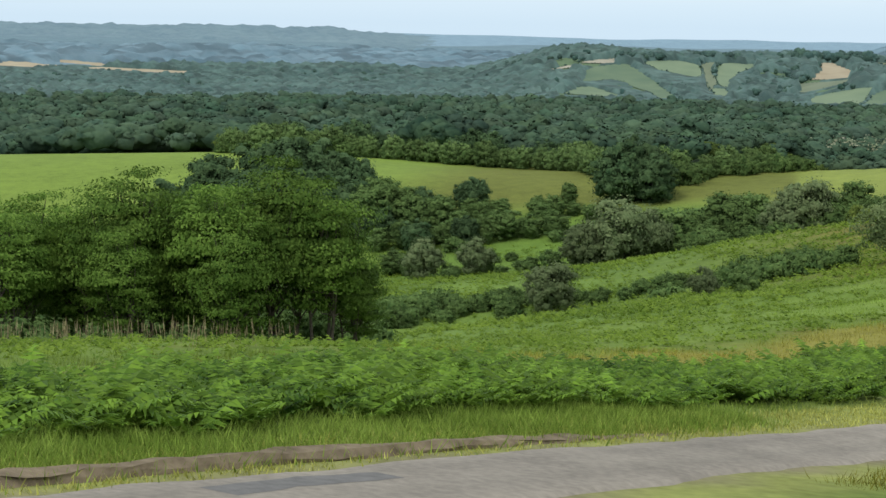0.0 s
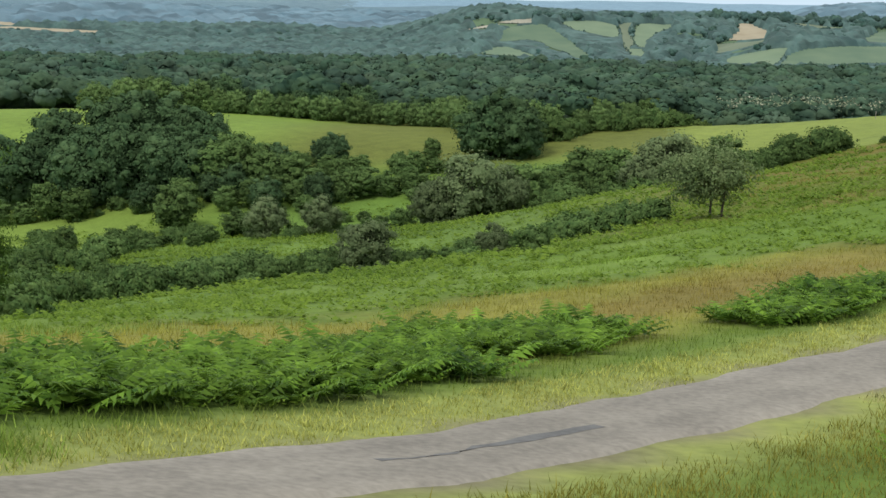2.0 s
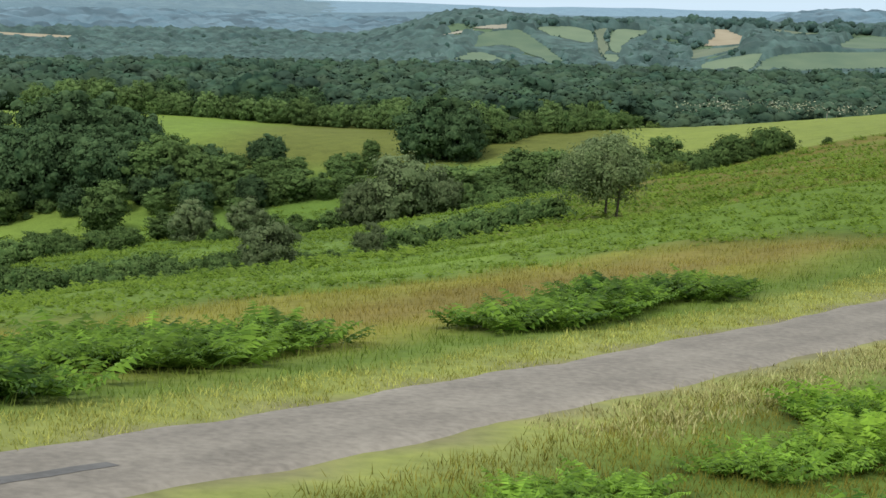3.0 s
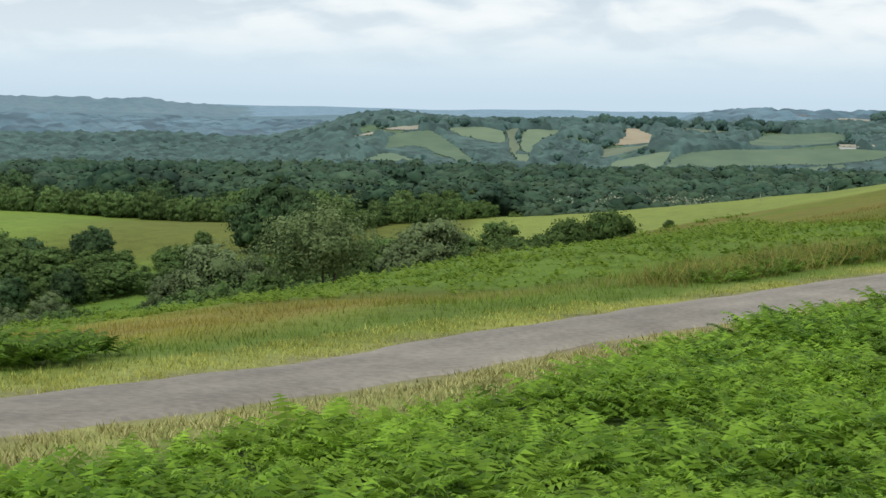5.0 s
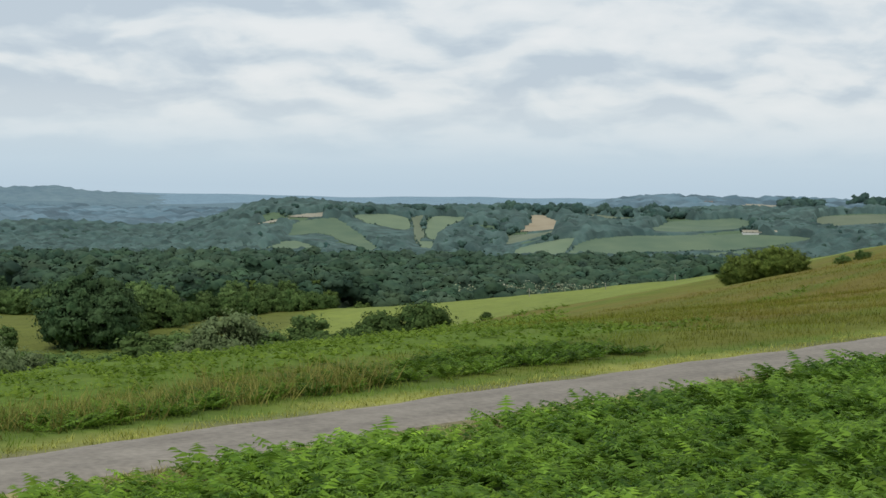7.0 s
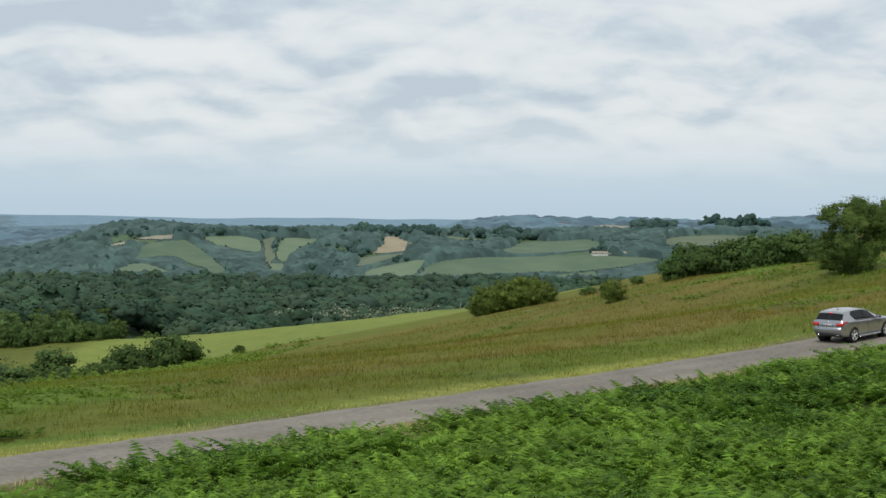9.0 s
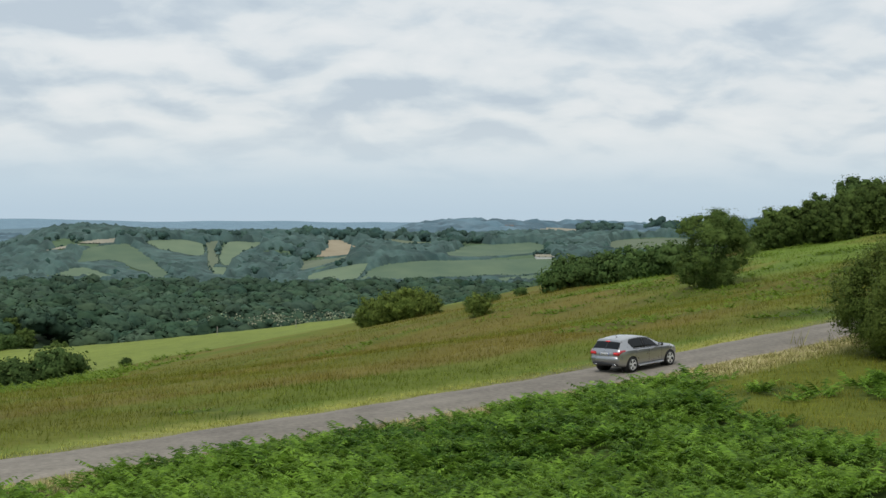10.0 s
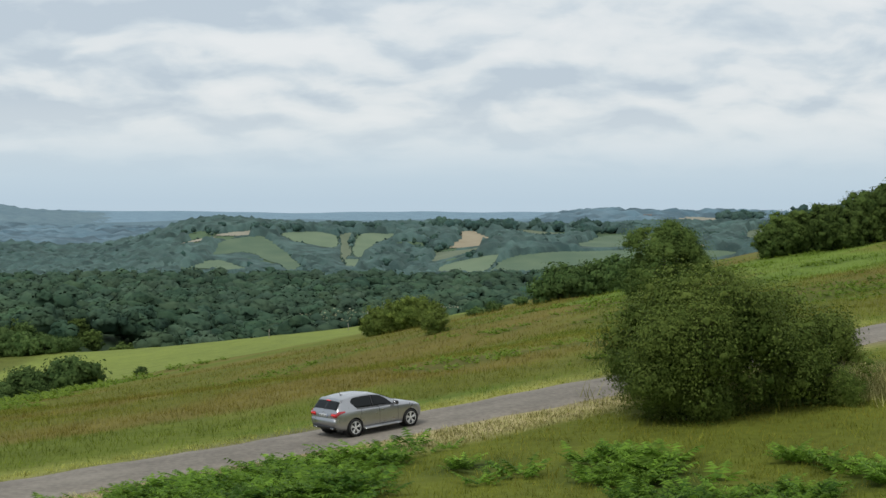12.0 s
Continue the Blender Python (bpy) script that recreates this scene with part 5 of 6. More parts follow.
def build_woods():
    g = np.random.default_rng(5)

    def spread(n, r0, r1):
        r, a = np.sqrt(g.uniform(r0**2, r1**2, n)), np.radians(g.uniform(-32, 23, n))
        return r * np.sin(a), r * np.cos(a)

    # crowns are left out here so the flowering trees show to the camera
    def blossom_sightline(x, y):
        return (np.abs(x + 3) < 48) & (y > 765) & (y < 884)
    x, y = spread(1400, 470, 840)
    keep = (y - 0.1 * x > 455) & ~blossom_sightline(x, y)
    x, y = x[keep], y[keep]
    canopy("forest", "dark green oak forest at the foot of the fields", "forest", x, y, g.uniform(7, 13, len(x)), 54, 0.56, g, 7, 0.36, 0.0, 1.0, 1.45)
    x, y = g.uniform(-125, 110, 310), g.uniform(386, 500, 310)
    keep = (x > -42) | (y > 384 - 0.3 * (x + 42))
    x, y = x[keep], y[keep]
    canopy("forest", "dark trees behind the crest of the pasture", "forest", x, y, g.uniform(6, 9, len(x)) * np.where((x > -16) & (x < 34), 0.45, 1.0), 110, 0.40, g, 11, 0.32, 0.0, 1.0, 1.3)
    x, y = spread(1300, 840, 1100)
    keep = ~blossom_sightline(x, y)
    x, y = x[keep], y[keep]
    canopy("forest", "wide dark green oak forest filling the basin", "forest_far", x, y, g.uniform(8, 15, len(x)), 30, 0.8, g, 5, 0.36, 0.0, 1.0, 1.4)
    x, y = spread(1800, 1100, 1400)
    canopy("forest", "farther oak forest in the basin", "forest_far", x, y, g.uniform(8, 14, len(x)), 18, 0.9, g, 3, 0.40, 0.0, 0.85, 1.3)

    def glade(x, y):
        return waves(x, y, 75, 7) + 0.35 * waves(x, y, 24, 3) > 0.50
    # distance haze is carried by the canopy colours of these sheets
    wood_sheet("haze-tinted woods on and below the hill of fields", "wood_roof", 1390, 2330, 4.2, -32, 22, 8.0, g, lambda x, y: (glade(x, y) & (x > -420)))
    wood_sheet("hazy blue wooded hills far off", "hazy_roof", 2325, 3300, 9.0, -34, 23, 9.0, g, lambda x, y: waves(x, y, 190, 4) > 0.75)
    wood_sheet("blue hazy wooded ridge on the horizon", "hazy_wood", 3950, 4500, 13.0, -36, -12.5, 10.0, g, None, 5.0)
    x, y = spread(3400, 1400, 2250)
    keep = (np.max([in_field(x, y + k, f) for f in FIELDS for k in (0, 12, 25, 45, 70)], axis=0) < 0.5) & (patches(x / 55, y / 90, 6) > 0.39)
    x, y = x[keep], y[keep]
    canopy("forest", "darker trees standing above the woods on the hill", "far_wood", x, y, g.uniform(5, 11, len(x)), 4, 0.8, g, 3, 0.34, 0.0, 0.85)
    # hedgerows round the fields
    hx, hy = [], []
    for f in FIELDS[:17]:
        p = field_outline(f)
        for (x0, y0), (x1, y1) in zip(p, np.roll(p, -1, axis=0)):
            n = max(1, int(math.hypot(x1 - x0, y1 - y0) / 2.4))
            q = (np.arange(n) + g.uniform(size=n)) / n
            q = q[np.sin((x0 + q * (x1 - x0)) * 0.11 + y0 * 0.02) + 0.7 * np.sin((y0 + q * (y1 - y0)) * 0.045) > -0.1]
            hx.append(x0 + q * (x1 - x0))
            hy.append(y0 + q * (y1 - y0))
    x, y = np.concatenate(hx), np.concatenate(hy)
    x, y = x + g.normal(size=len(x)) * 0.9, y + g.normal(size=len(x)) * 0.9
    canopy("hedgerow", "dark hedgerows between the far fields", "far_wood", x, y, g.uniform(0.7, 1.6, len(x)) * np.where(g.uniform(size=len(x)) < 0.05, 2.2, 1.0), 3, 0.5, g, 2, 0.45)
    # clumps of tall trees along the hill's crest
    tx, ty, th = [], [], []
    for cx, cy, w, dp, n, h in ((-270, 2000, 14, 5, 16, 12), (-253, 2010, 6, 4, 6, 11), (-235, 2022, 7, 4, 7, 11), (-180, 2064, 9, 5, 14, 13), (-161, 2072, 5, 4, 5, 12), (-145, 2076, 6, 4, 6, 11), (-18, 2106, 48, 9, 60, 15), (55, 2100, 46, 9, 50, 14), (104, 2035, 14, 8, 20, 13), (-194, 1996, 14, 7, 14, 10),
                                (131, 2052, 9, 5, 9, 10), (161, 2060, 6, 5, 8, 11), (150, 1806, 82, 6, 90, 7), (215, 1975, 22, 8, 22, 10), (350, 2690, 34, 9, 60, 20), (443, 2716, 10, 6, 12, 20), (489, 2660, 28, 9, 40, 22), (267, 1830, 14, 6, 14, 10), (-24, 1752, 26, 4, 14, 7), (4, 1690, 14, 6, 14, 9), (100, 1660, 50, 22, 60, 8), (-90, 1900, 30, 40, 60, 9), (50, 1930, 40, 40, 70, 9)):
        tx.append(g.normal(cx, w * 0.6, n))
        ty.append(g.normal(cy, dp, n))
        th.append(h * g.uniform(0.65, 1.15, n))
    tx, ty, th = np.concatenate(tx), np.concatenate(ty), np.concatenate(th)
    keep = np.max([in_field(tx, ty + k, f) for f in FIELDS for k in (0, 15, 35)], axis=0) < 0.5
    canopy("wood_clump", "dark clumps of tall trees along the hill's crest", "far_wood", tx[keep], ty[keep], th[keep], 10, 0.9, g, 4)
    # flowering trees: green crowns with cream sprays over them
    for label, mx, my, n, sprays in (("pale cream flowering trees at the forest edge", (-4, 24), (868, 9), 90, 90), ("scattered pale flowering trees in the forest", (-185, 80), (810, 100), 9, 50)):
        x, y, h = g.normal(*mx, n), g.normal(*my, n), g.uniform(10, 14, n)
        seed = int(g.integers(1000))
        canopy("blossom_wood", label, "forest_far", x, y, h, 60, 0.4, np.random.default_rng(seed), 7, 0.30, 0.0, 0.9, 1.2)
        canopy("blossom_spray", label.replace("trees", "sprays over the trees"), "cream", x, y, h * 1.03, sprays, 0.42, np.random.default_rng(seed), 7, 0.30, 0.0, 0.92, 1.2, True)


build_woods()


# ---- farms on the hill ----
def farmhouse(x, y, length, depth, wall, turn, label, windows=3, cover="roof_tile"):
    """A plain farm building: white walls, pitched roof with eaves, and windows."""
    root = tagged(new("farmhouse"), label, "house")

    def block(x0, x1, y0, y1, z0, z1):
        v = np.array([(a, b, c) for a in (x0, x1) for b in (y0, y1) for c in (z0, z1)])
        return v, np.array([(0, 1, 3, 2), (4, 6, 7, 5), (0, 4, 5, 1), (2, 3, 7, 6), (0, 2, 6, 4), (1, 5, 7, 3)])
    part("wall", mesh_np("wall", *block(-length / 2, length / 2, -depth / 2, depth / 2, -1.5, wall), MAT["lime_wash"]), root)
    e, r, l2 = depth / 2 + 0.4, wall + depth * 0.24, length / 2 + 0.4
    v = np.array([(-l2, -e, wall - 0.1), (l2, -e, wall - 0.1), (l2, 0, r), (-l2, 0, r), (l2, e, wall - 0.1), (-l2, e, wall - 0.1)])
    v = np.vstack([v, v - (0, 0, 0.2)])
    f = np.array([(0, 1, 2, 3), (3, 2, 4, 5), (7, 6, 9, 8), (8, 9, 11, 10), (0, 6, 7, 1), (4, 10, 11, 5), (1, 7, 8, 2), (2, 8, 10, 4), (0, 3, 9, 6), (3, 5, 11, 9)])
    part("roof", mesh_np("roof", v, f, MAT[cover]), root)
    for k in range(windows):
        px = (k + 0.5) / windows * length - length / 2
        part("window", mesh_np("window", *block(px - 0.45, px + 0.45, -depth / 2 - 0.03, -depth / 2 + 0.1, 1.0, 2.2), MAT["bark"]), root)
    root.matrix_basis = pose(x, y, float(ground_z(x, y)[0]) + 0.3, 0, 0, turn)


for spec in ((-172, 2070, 6, 5, 3.0, 10, "small white farmhouse among trees on the crest"), (206, 1790, 52, 9, 1.7, 6, "long pale farm shed on the far hill", 8, "tan"), (238, 1788, 6, 6, 4.2, 0, "small white house beside the long shed"),
             (-737, 2009, 11, 8, 4.5, 20, "white farmhouse far down the basin"), (150, 2620, 9, 7, 4.5, 15, "distant white house on the ridge"), (215, 2700, 12, 8, 5, -10, "distant white house on the ridge"), (330, 2690, 10, 8, 5, 30, "distant white house on the ridge")):
    farmhouse(*spec)


def fence_post(x, y, height, lean):
    """A weathered round post with a sawn top."""
    v, f = tube([(0, 0, -0.4), (0.01, 0, height * 0.5), (lean, 0.01, height), (lean, 0.01, height + 0.02)], [0.07, 0.065, 0.06, 0.01], 8)
    ob = tagged(new("fence_post", mesh_np("fence_post", v, f, MAT["straw_wood"], True)), "weathered grey wooden fence post at the pasture's edge", "fence post", "fence posts")
    ob.location = (x, y, float(ground_z(x, y)[0]))


MAT["straw_wood"] = material("weathered_wood", (0.22, 0.20, 0.17), (0.38, 0.35, 0.30), 3.0, 0.9, 0.01, 30)
for x, y, h, lean in ((2.5, 344, 1.5, 0.04), (17, 342, 1.3, -0.05), (30, 341, 1.3, 0.03)):
    fence_post(x, y, h, lean)


# ---- the car ----
def gloss(name, colour, rough, metal=0.0, coat=0.0, emit=0.0):
    m = bpy.data.materials.new(name)
    m.use_nodes = True
    t = m.node_tree
    add, link = node_chain(t)
    b = t.nodes["Principled BSDF"]
    co, n = add("ShaderNodeTexCoord"), add("ShaderNodeTexNoise")
    link(co.outputs["Object"], n.inputs["Vector"])
    n.inputs["Scale"].default_value, n.inputs["Detail"].default_value = 5, 6
    dull = tuple(c * 0.95 for c in colour)
    link(ramp(add, link, n.outputs[0], [(0.35, dull), (0.65, colour)]), b.inputs["Base Color"])
    link(maths(add, link, "ADD", maths(add, link, "MULTIPLY", n.outputs[0], 0.04), rough - 0.02), b.inputs["Roughness"])
    b.inputs["Metallic"].default_value, b.inputs["Coat Weight"].default_value, b.inputs["Coat Roughness"].default_value = metal, coat, 0.06
    if emit:
        b.inputs["Emission Color"].default_value, b.inputs["Emission Strength"].default_value = (*colour, 1), emit
    return m


CAR = {
    "paint": gloss("grey_metallic_paint", (0.405, 0.41, 0.425), 0.28, 0.75, 0.8),
    "glass": gloss("tinted_glass", (0.012, 0.014, 0.015), 0.08, 0.0, 0.0),
    "black": gloss("black_plastic", (0.018, 0.018, 0.019), 0.5),
    "tyre": gloss("tyre_rubber", (0.022, 0.022, 0.023), 0.8),
    "alloy": gloss("polished_alloy", (0.80, 0.80, 0.80), 0.35, 0.2),
    "dark_alloy": gloss("dark_alloy", (0.02, 0.02, 0.022), 0.5, 0.0),
    "chrome": gloss("chrome_trim", (0.75, 0.75, 0.76), 0.15, 1.0),
    "red": gloss("red_lamp_lens", (0.42, 0.012, 0.02), 0.15, 0.0, 1.0),
    "brake": gloss("lit_brake_lamp", (0.9, 0.03, 0.03), 0.2, 0.0, 0.5, 0.9),
    "plate": gloss("white_number_plate", (0.72, 0.72, 0.70), 0.4),
    "ink": gloss("plate_characters", (0.03, 0.03, 0.035), 0.6),
    "blue": gloss("blue_plate_band", (0.02, 0.07, 0.35), 0.4),
    "clear": gloss("headlamp_lens", (0.5, 0.52, 0.55), 0.1, 0.3, 1.0),
}


CAR["glass"].node_tree.nodes["Principled BSDF"].inputs["Specular IOR Level"].default_value = 0.22


def profile(keys):
    """A softened height or width along the car, from pairs of place and value."""
    xs = np.linspace(-0.85, 3.55, 441)
    v = np.interp(xs, [k[0] for k in keys], [k[1] for k in keys])
    w = np.exp(-0.5 * (np.arange(-9, 10) / 3.5)**2)
    pad = np.pad(v, 9, mode="edge")
    v = np.convolve(pad, w / w.sum(), "valid")
    return lambda x: np.interp(x, xs, v)


roof_z = profile([(-0.80, 0.88), (-0.775, 0.965), (-0.73, 1.03), (-0.62, 1.175), (-0.50, 1.325), (-0.42, 1.378), (-0.25, 1.415), (0.1, 1.452), (0.5, 1.470), (0.9, 1.462), (1.25, 1.415), (1.6, 1.285), (1.95, 1.115), (2.2, 1.01), (2.6, 0.955), (2.95, 0.885), (3.17, 0.80), (3.33, 0.68), (3.41, 0.55)])
belt_z = profile([(-0.80, 0.86), (-0.7, 0.985), (0.0, 0.985), (0.5, 0.96), (1.2, 0.94), (2.0, 0.925), (2.6, 0.90), (3.05, 0.82), (3.32, 0.65), (3.41, 0.51)])
half_w = profile([(-0.82, 0.70), (-0.76, 0.80), (-0.62, 0.862), (-0.35, 0.892), (0.0, 0.902), (0.6, 0.892), (1.3, 0.888), (2.0, 0.896), (2.6, 0.902), (2.95, 0.87), (3.17, 0.79), (3.33, 0.64), (3.41, 0.50)])
floor_z = profile([(-0.80, 0.36), (-0.6, 0.27), (-0.3, 0.21), (0.5, 0.19), (2.2, 0.19), (2.9, 0.21), (3.3, 0.24), (3.5, 0.30)])


def section(x, v):
    """A point of the right-hand body shell: v runs from 0 under the floor over the flank (3 to 6) and glass (7 to 8) to 10 on the roof's middle."""
    x, v = np.broadcast_arrays(np.asarray(x, float), np.asarray(v, float))
    r, b, w, f = roof_z(x), belt_z(x), half_w(x), floor_z(x)
    b = np.minimum(b, r - 0.03)
    g = np.clip((r - b - 0.04) / 0.42, 0, 1)
    h = r - b
    ys = [0 * w, 0.72 * w, 0.93 * w, 0.985 * w, 1.0 * w, 0.985 * w, 0.945 * w, (0.92 + 0.005 * g) * w, (0.80 - 0.085 * g) * w, (0.55 + 0.08 * g) * w, 0 * w]
    zs = [f, f, f + 0.07, f + 0.5 * (b - f) * 0.75, f + 0.72 * (b - f), b - 0.06, b - 0.005, b + 0.02 * h, b + 0.82 * h, b + (0.93 + 0.02 * g) * h, r]
    ys, zs = np.stack(ys, -1), np.stack(zs, -1)
    i = np.clip(np.floor(v).astype(int), 0, 9)
    t = v - i

    def pick(a, k):
        return np.take_along_axis(a, np.clip(i + k, 0, 10)[..., None], -1)[..., 0]
    out = []
    for a in (ys, zs):
        p0, p1, p2, p3 = pick(a, -1), pick(a, 0), pick(a, 1), pick(a, 2)
        m0, m1 = (p2 - p0) * 0.35, (p3 - p1) * 0.35
        out.append((2 * t**3 - 3 * t**2 + 1) * p1 + (t**3 - 2 * t**2 + t) * m0 + (-2 * t**3 + 3 * t**2) * p2 + (t**3 - t**2) * m1)
    return np.stack([x, -out[0], out[1]], -1)


def grid_faces(n, m, first=0, flip=False):
    j, i = np.meshgrid(np.arange(n - 1), np.arange(m - 1), indexing="ij")
    a = (j * m + i).ravel() + first
    f = np.stack([a, a + m, a + m + 1, a + 1], 1)
    return f[:, ::-1] if flip else f


def two_sided(v, f):
    """Adds the mirror image across the car's middle."""
    return np.vstack([v, v * (1, -1, 1)]), np.vstack([f, f[:, ::-1] + len(v)])


def shell_patch(us, lo, hi, rows=7, lift=0.004, mirror=False):
    """A panel that lies on the body shell between two lines of v, a little proud of it, with a thin edge."""
    us = np.asarray(us, float)
    lo, hi = np.broadcast_to(lo, us.shape), np.broadcast_to(hi, us.shape)
    t = np.linspace(0, 1, rows)
    x, v = us[:, None] + 0 * t, lo[:, None] + (hi - lo)[:, None] * t
    p = section(x, v)
    du, dv = section(x + 0.004, v) - p, section(x, v + 0.02) - p
    n = np.cross(dv, du)
    n /= np.linalg.norm(n, axis=-1, keepdims=True) + 1e-12
    mid = np.array([1.3, 0, 0.7])
    n *= np.sign(((p - mid) * n).sum(-1, keepdims=True) + 1e-9)
    top, under = p + n * lift, p - n * 0.004
    k = len(us) * rows
    ids = np.arange(k).reshape(len(us), rows)
    ring = np.concatenate([ids[0], ids[1:, -1], ids[-1, -2::-1], ids[-2:0:-1, 0]])
    nxt = np.roll(ring, -1)
    f = np.vstack([grid_faces(len(us), rows), np.stack([ring, nxt, nxt + k, ring + k], 1)])
    v = np.vstack([top.reshape(-1, 3), under.reshape(-1, 3)])
    return two_sided(v, f) if mirror else (v, f)


def box(cx, cy, cz, sx, sy, sz, taper=1.0):
    """A small block with softened edges."""
    p = BALL_V.copy()
    s = np.sign(p) * np.abs(p)**0.25
    s[:, 1] *= np.where(s[:, 2] > 0, taper, 1)
    return s * np.array([sx, sy, sz]) / 2 + np.array([cx, cy, cz]), BALL_F.copy()


def ring_of(profile_pts, sides, axis_y=0.0):
    """A body turned round the wheel's axle, which lies along y."""
    p = np.array(profile_pts, float)
    a = np.linspace(0, 2 * math.pi, sides, endpoint=False)
    v = np.stack([p[None, :, 0] * np.cos(a)[:, None], np.broadcast_to(p[None, :, 1], (sides, len(p))), p[None, :, 0] * np.sin(a)[:, None]], -1).reshape(-1, 3)
    m = len(p)
    f = [(s * m + k, s * m + k + 1, ((s + 1) % sides) * m + k + 1, ((s + 1) % sides) * m + k) for s in range(sides) for k in range(m - 1)]
    return v + np.array([0, axis_y, 0]), np.array(f)


def car_part(name, vf, mat, parent, label="", smooth=True, weld=False):
    if weld:
        v = vf[0].copy()
        v[np.abs(v[:, 1]) < 0.008, 1] = 0
        vf = (v, vf[1])
    me = mesh_np(name, vf[0], vf[1], CAR[mat], smooth)
    bm = bmesh.new()
    bm.from_mesh(me)
    if weld:
        bmesh.ops.remove_doubles(bm, verts=bm.verts, dist=0.0015)
    bmesh.ops.recalc_face_normals(bm, faces=bm.faces)
    bm.to_mesh(me)
    bm.free()
    return part(name, me, parent, label)


def side_parts(name, vf, mat, parent, label=""):
    """A mirrored panel as two parts, one on each flank."""
    v, f = vf
    n = len(v) // 2
    m = f.max(1) < n
    car_part(name, (v[:n], f[m]), mat, parent, label)
    car_part(name, (v[n:], f[~m] - n), mat, parent, label)


def make_wheel(car, x, side):
    """side: -1 on the right of the car. Tyre, two-tone rim with five split spokes."""
    hub = new("wheel")
    hub.parent, hub.location = car, (x, side * 0.80, 0.318)
    o = side
    car_part("tyre", ring_of([(0.228, -0.10 * o), (0.285, -0.112 * o), (0.312, -0.095 * o), (0.318, -0.05 * o), (0.318, 0.05 * o), (0.312, 0.093 * o), (0.285, 0.112 * o), (0.228, 0.102 * o)], 40), "tyre", hub)
    car_part("rim", ring_of([(0.232, 0.104 * o), (0.222, 0.098 * o), (0.212, 0.05 * o), (0.205, -0.05 * o), (0.0001, -0.055 * o)], 40), "dark_alloy", hub)
    spokes = []
    for k in range(5):
        a0 = 2 * math.pi * k / 5 + 0.3
        for da in (-0.16, 0.16):
            pts = []
            for r, w, a in ((0.04, 0.018, a0 + da * 0.5), (0.13, 0.015, a0 + da * 0.8), (0.224, 0.022, a0 + da)):
                c, s = math.cos(a), math.sin(a)
                for e in (-1, 1):
                    for q in (0.098, 0.072):
                        pts.append((c * r - s * w * e, q * o, s * r + c * w * e))
            v = np.array(pts)
            f = [(i + a, i + b, i + 4 + b, i + 4 + a) for i in (0, 4) for a, b in ((0, 1), (1, 3), (3, 2), (2, 0))] + [(0, 1, 3, 2), (8, 9, 11, 10)]
            spokes.append((v, np.array(f)))
    spokes.append(ring_of([(0.0001, 0.104 * o), (0.045, 0.102 * o), (0.055, 0.085 * o)], 16))
    spokes.append(ring_of([(0.233, 0.106 * o), (0.214, 0.103 * o)], 40))
    car_part("spokes", join(spokes), "alloy", hub, "polished alloy spokes", False)


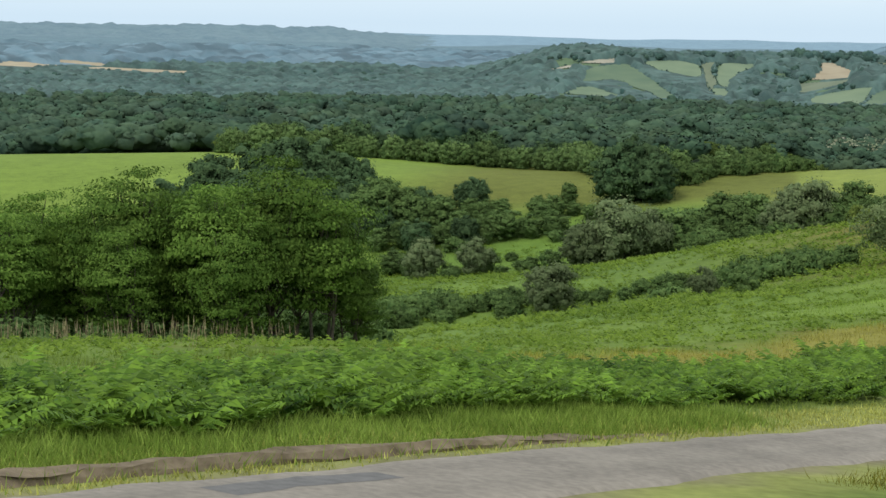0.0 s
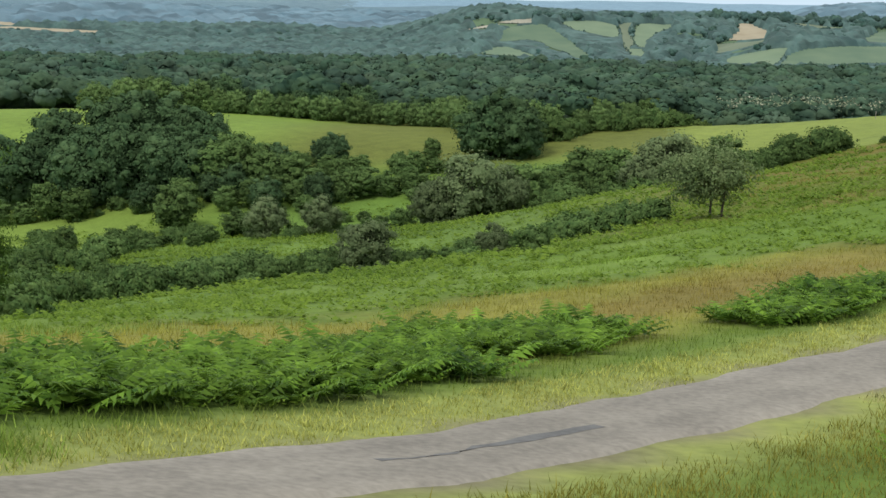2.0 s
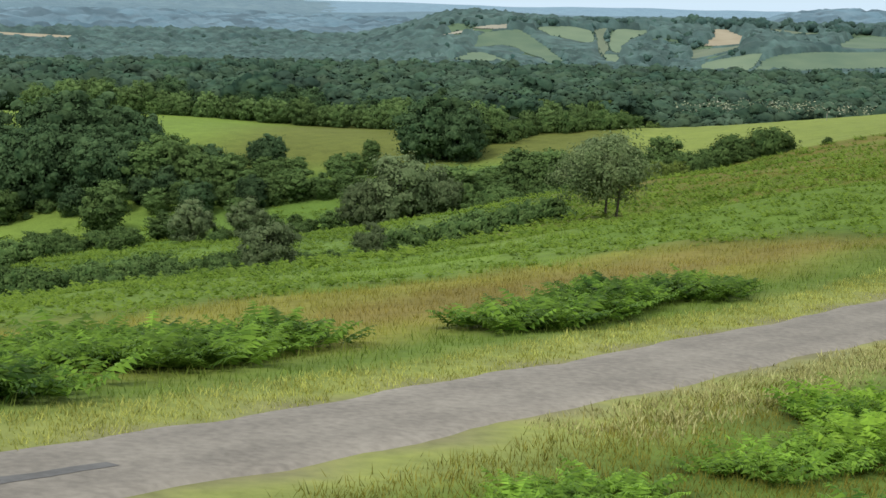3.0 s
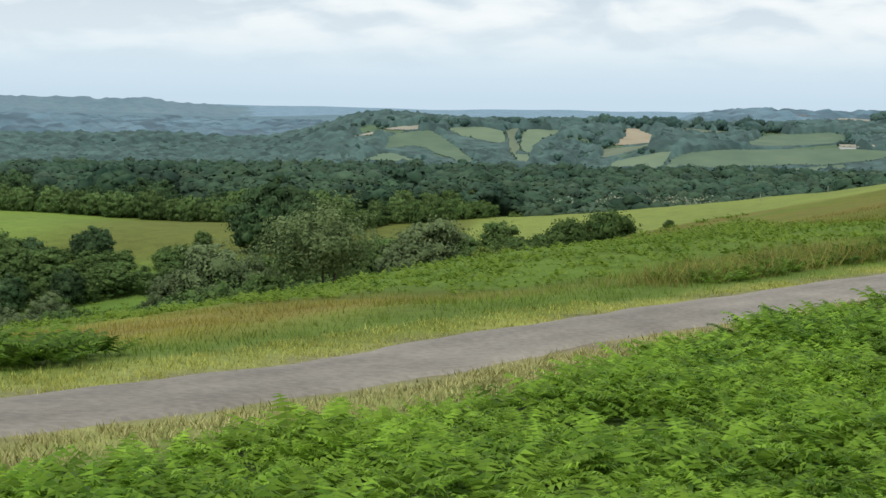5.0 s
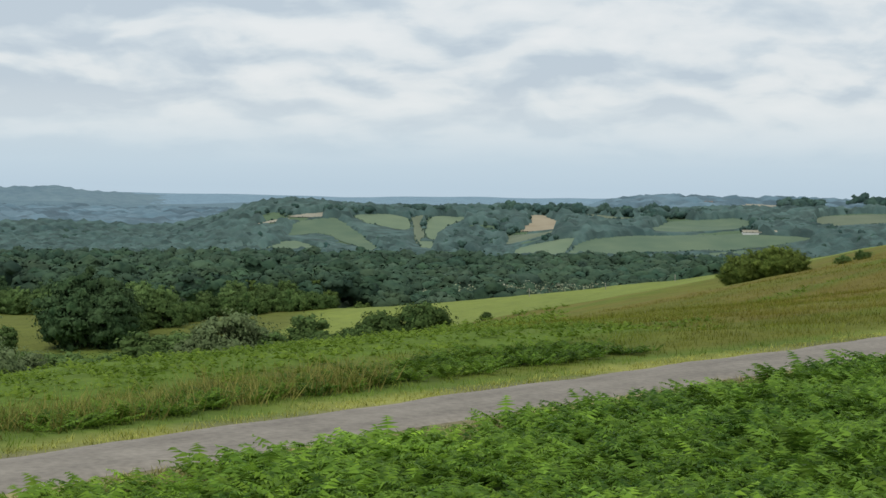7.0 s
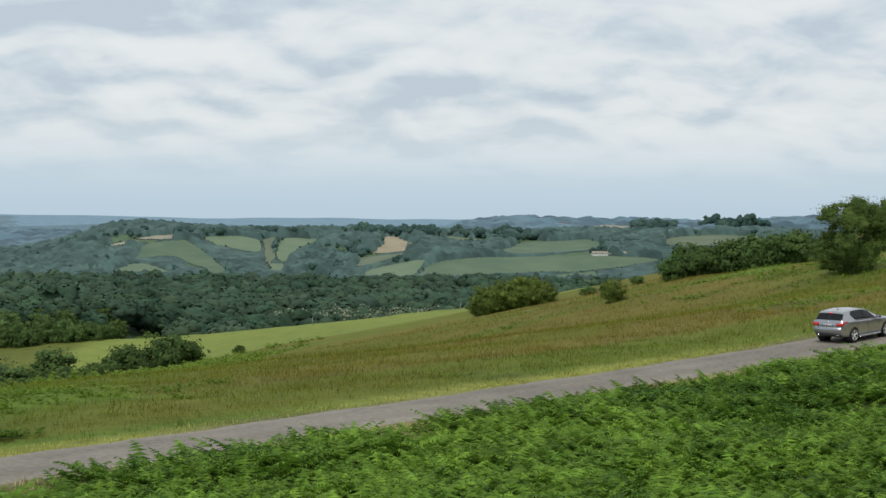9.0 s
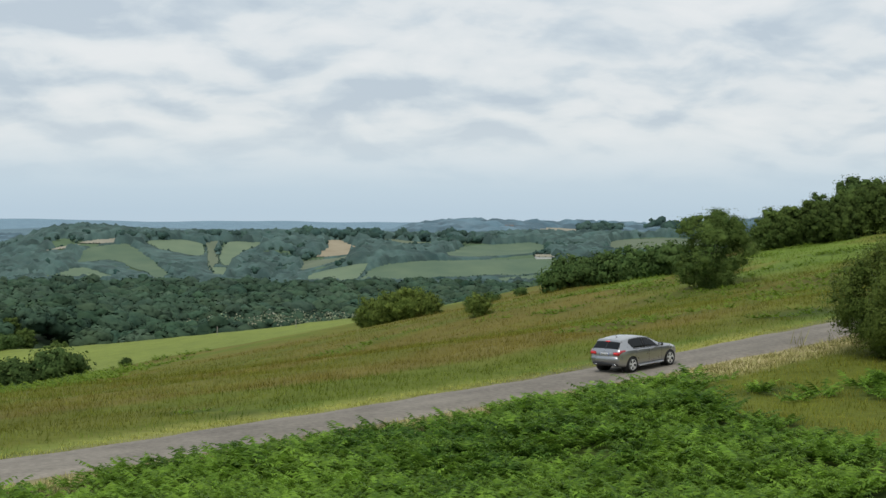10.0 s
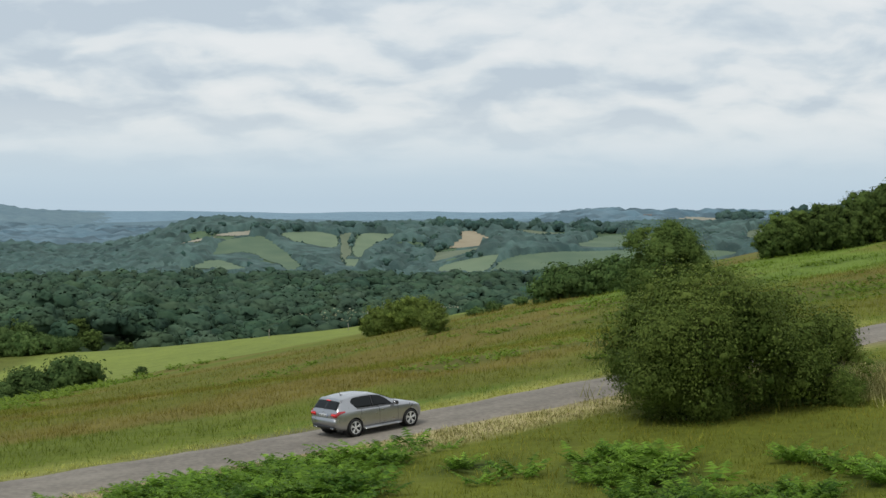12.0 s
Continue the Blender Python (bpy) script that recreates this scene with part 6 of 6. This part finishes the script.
def make_car():
    car = tagged(new("hatchback_car"), "silver-grey five-door hatchback car with lit brake lamps", "car")
    # shell, with the wheel arches cut out
    xs = np.concatenate([np.linspace(-0.80, -0.45, 16), np.linspace(-0.43, 0.43, 44), np.linspace(0.47, 2.15, 36), np.linspace(2.19, 3.05, 44), np.linspace(3.08, 3.40, 16)])
    vs = np.concatenate([[0, 0.5, 1, 1.4], np.linspace(1.7, 5.0, 26), [5.4, 5.8, 6, 6.3, 6.7, 7, 7.3, 7.7, 8, 8.3, 8.6, 9, 9.4, 9.7, 10]])
    p = section(xs[:, None], vs[None, :])
    n, m = p.shape[:2]
    radius = 0.368
    cut = np.zeros((n, m), bool)
    for wx in (0.0, 2.62):
        dx, dz = p[..., 0] - wx, p[..., 2] - 0.318
        r = np.hypot(dx, dz)
        flank = (p[..., 1] < -0.55) & (vs[None, :] < 6)
        near = flank & (np.abs(r - radius) < 0.022)
        k = radius / np.maximum(r, 1e-6)
        p[..., 0] = np.where(near, wx + dx * k, p[..., 0])
        p[..., 2] = np.where(near, 0.318 + dz * k, p[..., 2])
        cut |= ((r < radius - 0.001) & (vs[None, :] < 6)) & ~near
    f = grid_faces(n, m)
    f = f[~cut.ravel()[f].any(1)]
    v, f = two_sided(p.reshape(-1, 3), f)
    caps = []
    for row, flip in ((0, False), (n - 1, True)):
        ring = np.arange(m) + row * m
        other = ring + n * m
        caps.append(np.stack([ring[:-1], ring[1:], other[1:], other[:-1]], 1))
    car_part("body", (v, np.vstack([f] + caps)), "paint", car)
    # dark wheel wells
    for wx in (0.0, 2.62):
        for side in (-1, 1):
            car_part("wheel_well", ring_of([(0.372, side * 0.872), (0.375, side * 0.55), (0.0001, side * 0.55)], 32), "black", car)
            well = car.children[-1]
            well.location = (wx, 0, 0.318)
            make_wheel(car, wx, side)
    # glass
    t = np.linspace(0, 1, 14)
    side_parts("rear_door_window", shell_patch(-0.06 + 0.94 * t, np.maximum(7.12, 7.62 - 2.4 * t), np.minimum(8.16, 7.72 + 2.6 * t), mirror=True), "glass", car)
    side_parts("front_door_window", shell_patch(0.95 + 0.93 * t, 7.12, 8.16 - 0.98 * np.clip((t - 0.45) / 0.55, 0, 1)**1.3, mirror=True), "glass", car, "tinted side glass")
    side_parts("window_trim", shell_patch(0.14 + 1.8 * t, 6.93, 7.07, 3, 0.007, mirror=True), "black", car)
    side_parts("door_pillar", shell_patch(0.885 + 0.06 * t, 7.1, 8.2, 5, 0.006, mirror=True), "black", car, "black pillar between the doors")
    car_part("rear_window", shell_patch(-0.715 + 0.235 * t, 7.55 + 0.55 * t, 10.0, 19, 0.012, mirror=True), "glass", car, "dark tinted rear window", weld=True)
    car_part("windscreen", shell_patch(1.42 + 0.66 * t, 8.5, 10.0, 19, 0.012, mirror=True), "glass", car, weld=True)
    car_part("rear_wiper", join([tube([(-0.725, 0.0, 1.065), (-0.722, -0.15, 1.072), (-0.710, -0.33, 1.08)], [0.014, 0.010, 0.006], 6), box(-0.722, 0, 1.065, 0.05, 0.06, 0.04)]), "black", car)
    car_part("spoiler", shell_patch(-0.50 + 0.15 * t, 8.3, 10.0, 9, 0.030, mirror=True), "paint", car, weld=True)
    car_part("brake_light", box(-0.525, 0, 1.338, 0.03, 0.24, 0.022), "brake", car, "lit red high brake lamp")
    car_part("roof_aerial", join([tube([(0.05, 0, 1.44), (0.0, 0, 1.50), (-0.06, 0, 1.57)], [0.018, 0.006, 0.003], 6), box(0.06, 0, 1.445, 0.10, 0.05, 0.03)]), "black", car)
    # rear lamps, plate, bumper, exhausts
    for side in (-1, 1):
        lamp = shell_patch(-0.79 + 0.36 * t, 4.35 + 0.75 * t, 6.05 - 0.15 * t, 6, 0.016)
        lamp = (lamp[0] * (1, -side, 1) if side > 0 else lamp[0], lamp[1])
        ob = car_part("tail_lamp", lamp, "red", car, "red wrap-round tail lamp")
        car_part("lamp_lens", box(-0.788, side * 0.625, 0.845, 0.05, 0.36, 0.165, 0.90), "red", ob)
        car_part("claw_light", box(-0.812, side * 0.625, 0.862, 0.012, 0.24, 0.020), "brake", ob, "lit red light bar")
        tip = car_part("exhaust_trim", box(-0.826, side * 0.52, 0.355, 0.04, 0.17, 0.05), "chrome", car, "chrome exhaust surround")
        car_part("exhaust_opening", box(-0.843, side * 0.52, 0.355, 0.02, 0.14, 0.030), "black", tip)
    car_part("bumper", box(-0.735, 0, 0.585, 0.21, 1.60, 0.30, 0.98), "paint", car)
    car_part("diffuser", box(-0.755, 0, 0.385, 0.17, 1.42, 0.15, 1.04), "black", car, "black lower bumper insert")
    car_part("boot_recess", box(-0.792, 0, 0.815, 0.03, 0.66, 0.16, 1.05), "paint", car)
    plate = car_part("number_plate", box(-0.808, 0, 0.812, 0.02, 0.52, 0.11), "plate", car, "white number plate")
    for k, y in enumerate((0.17, 0.125, 0.05, 0.005, -0.04, -0.115, -0.16)):
        car_part("character", box(-0.8195, y, 0.812, 0.004, 0.028, 0.066), "ink", plate)
    for y in (0.242, -0.242):
        car_part("plate_band", box(-0.8195, y, 0.812, 0.004, 0.034, 0.104), "blue", plate, "blue band of the plate")
    car_part("emblem", box(-0.786, 0, 0.945, 0.02, 0.06, 0.065), "chrome", car)
    car_part("badge", box(-0.806, 0.62, 0.755, 0.008, 0.12, 0.03), "chrome", car)
    # flank: doors, handles, mirrors, sill
    for x in (0.30, 1.16, 2.03):
        lean = 0.10 if x < 0.5 else 0.0
        car_part("door_gap", join([shell_patch([x - lean * 0.5, x - lean * 0.5 + 0.009], 2.3, 4.0, 8, 0.0025, True), shell_patch([x, x + 0.009], 4.0, 6.6, 8, 0.0025, True)]), "black", car)
    car_part("flank_gap", shell_patch(np.linspace(0.30, 2.03, 20), 2.28, 2.33, 2, 0.0025, True), "black", car)
    for side in (-1, 1):
        for x in (0.42, 1.30):
            y = float(section(x, 5.0)[1]) * -side
            z = float(section(x, 5.0)[2])
            h = car_part("door_handle", box(x, y + side * 0.012, z - 0.045, 0.20, 0.035, 0.028), "paint", car)
            car_part("handle_trim", box(x, y + side * 0.030, z - 0.038, 0.17, 0.008, 0.010), "chrome", h, "chrome handle strip")
        mirror = car_part("door_mirror", box(1.86, side * 0.985, 1.015, 0.14, 0.21, 0.14, 0.9), "black", car, "black door mirror")
        car_part("mirror_glass", box(1.79, side * 0.99, 1.015, 0.012, 0.16, 0.10), "chrome", mirror)
        car_part("mirror_arm", box(1.88, side * 0.90, 0.965, 0.07, 0.12, 0.04), "black", mirror)
        car_part("sill", box(1.31, side * 0.865, 0.235, 1.86, 0.10, 0.07), "paint", car)
        car_part("sill_trim", box(1.31, side * 0.912, 0.215, 1.80, 0.02, 0.020), "chrome", car, "bright sill strip")
        car_part("headlamp", shell_patch(np.linspace(2.92, 3.32, 12), 5.0, 5.9, 4, 0.008, False) if side < 0 else tuple(q if k else q * (1, -1, 1) for k, q in enumerate(shell_patch(np.linspace(2.92, 3.32, 12), 5.0, 5.9, 4, 0.008, False))), "clear", car, "clear headlamp lens")
    car_part("grille", box(3.385, 0, 0.50, 0.06, 0.80, 0.20), "black", car)
    return car


# standing on the lane, facing uphill
car = make_car()
CAR_AT = (43.95, 99.45)
k = int(np.argmin(np.hypot(lane[:, 0] - CAR_AT[0], lane[:, 1] - CAR_AT[1])))
rise = math.degrees(math.atan2(lane[k + 6, 2] - lane[k - 6, 2], np.hypot(*(lane[k + 6, :2] - lane[k - 6, :2]))))
car.matrix_basis = pose(*CAR_AT, float(lane[k, 2]) + 0.046, 0, -rise, math.degrees(math.atan2(lane_dir[k, 1], lane_dir[k, 0])) + 2.0) @ Matrix.Scale(0.96, 4)
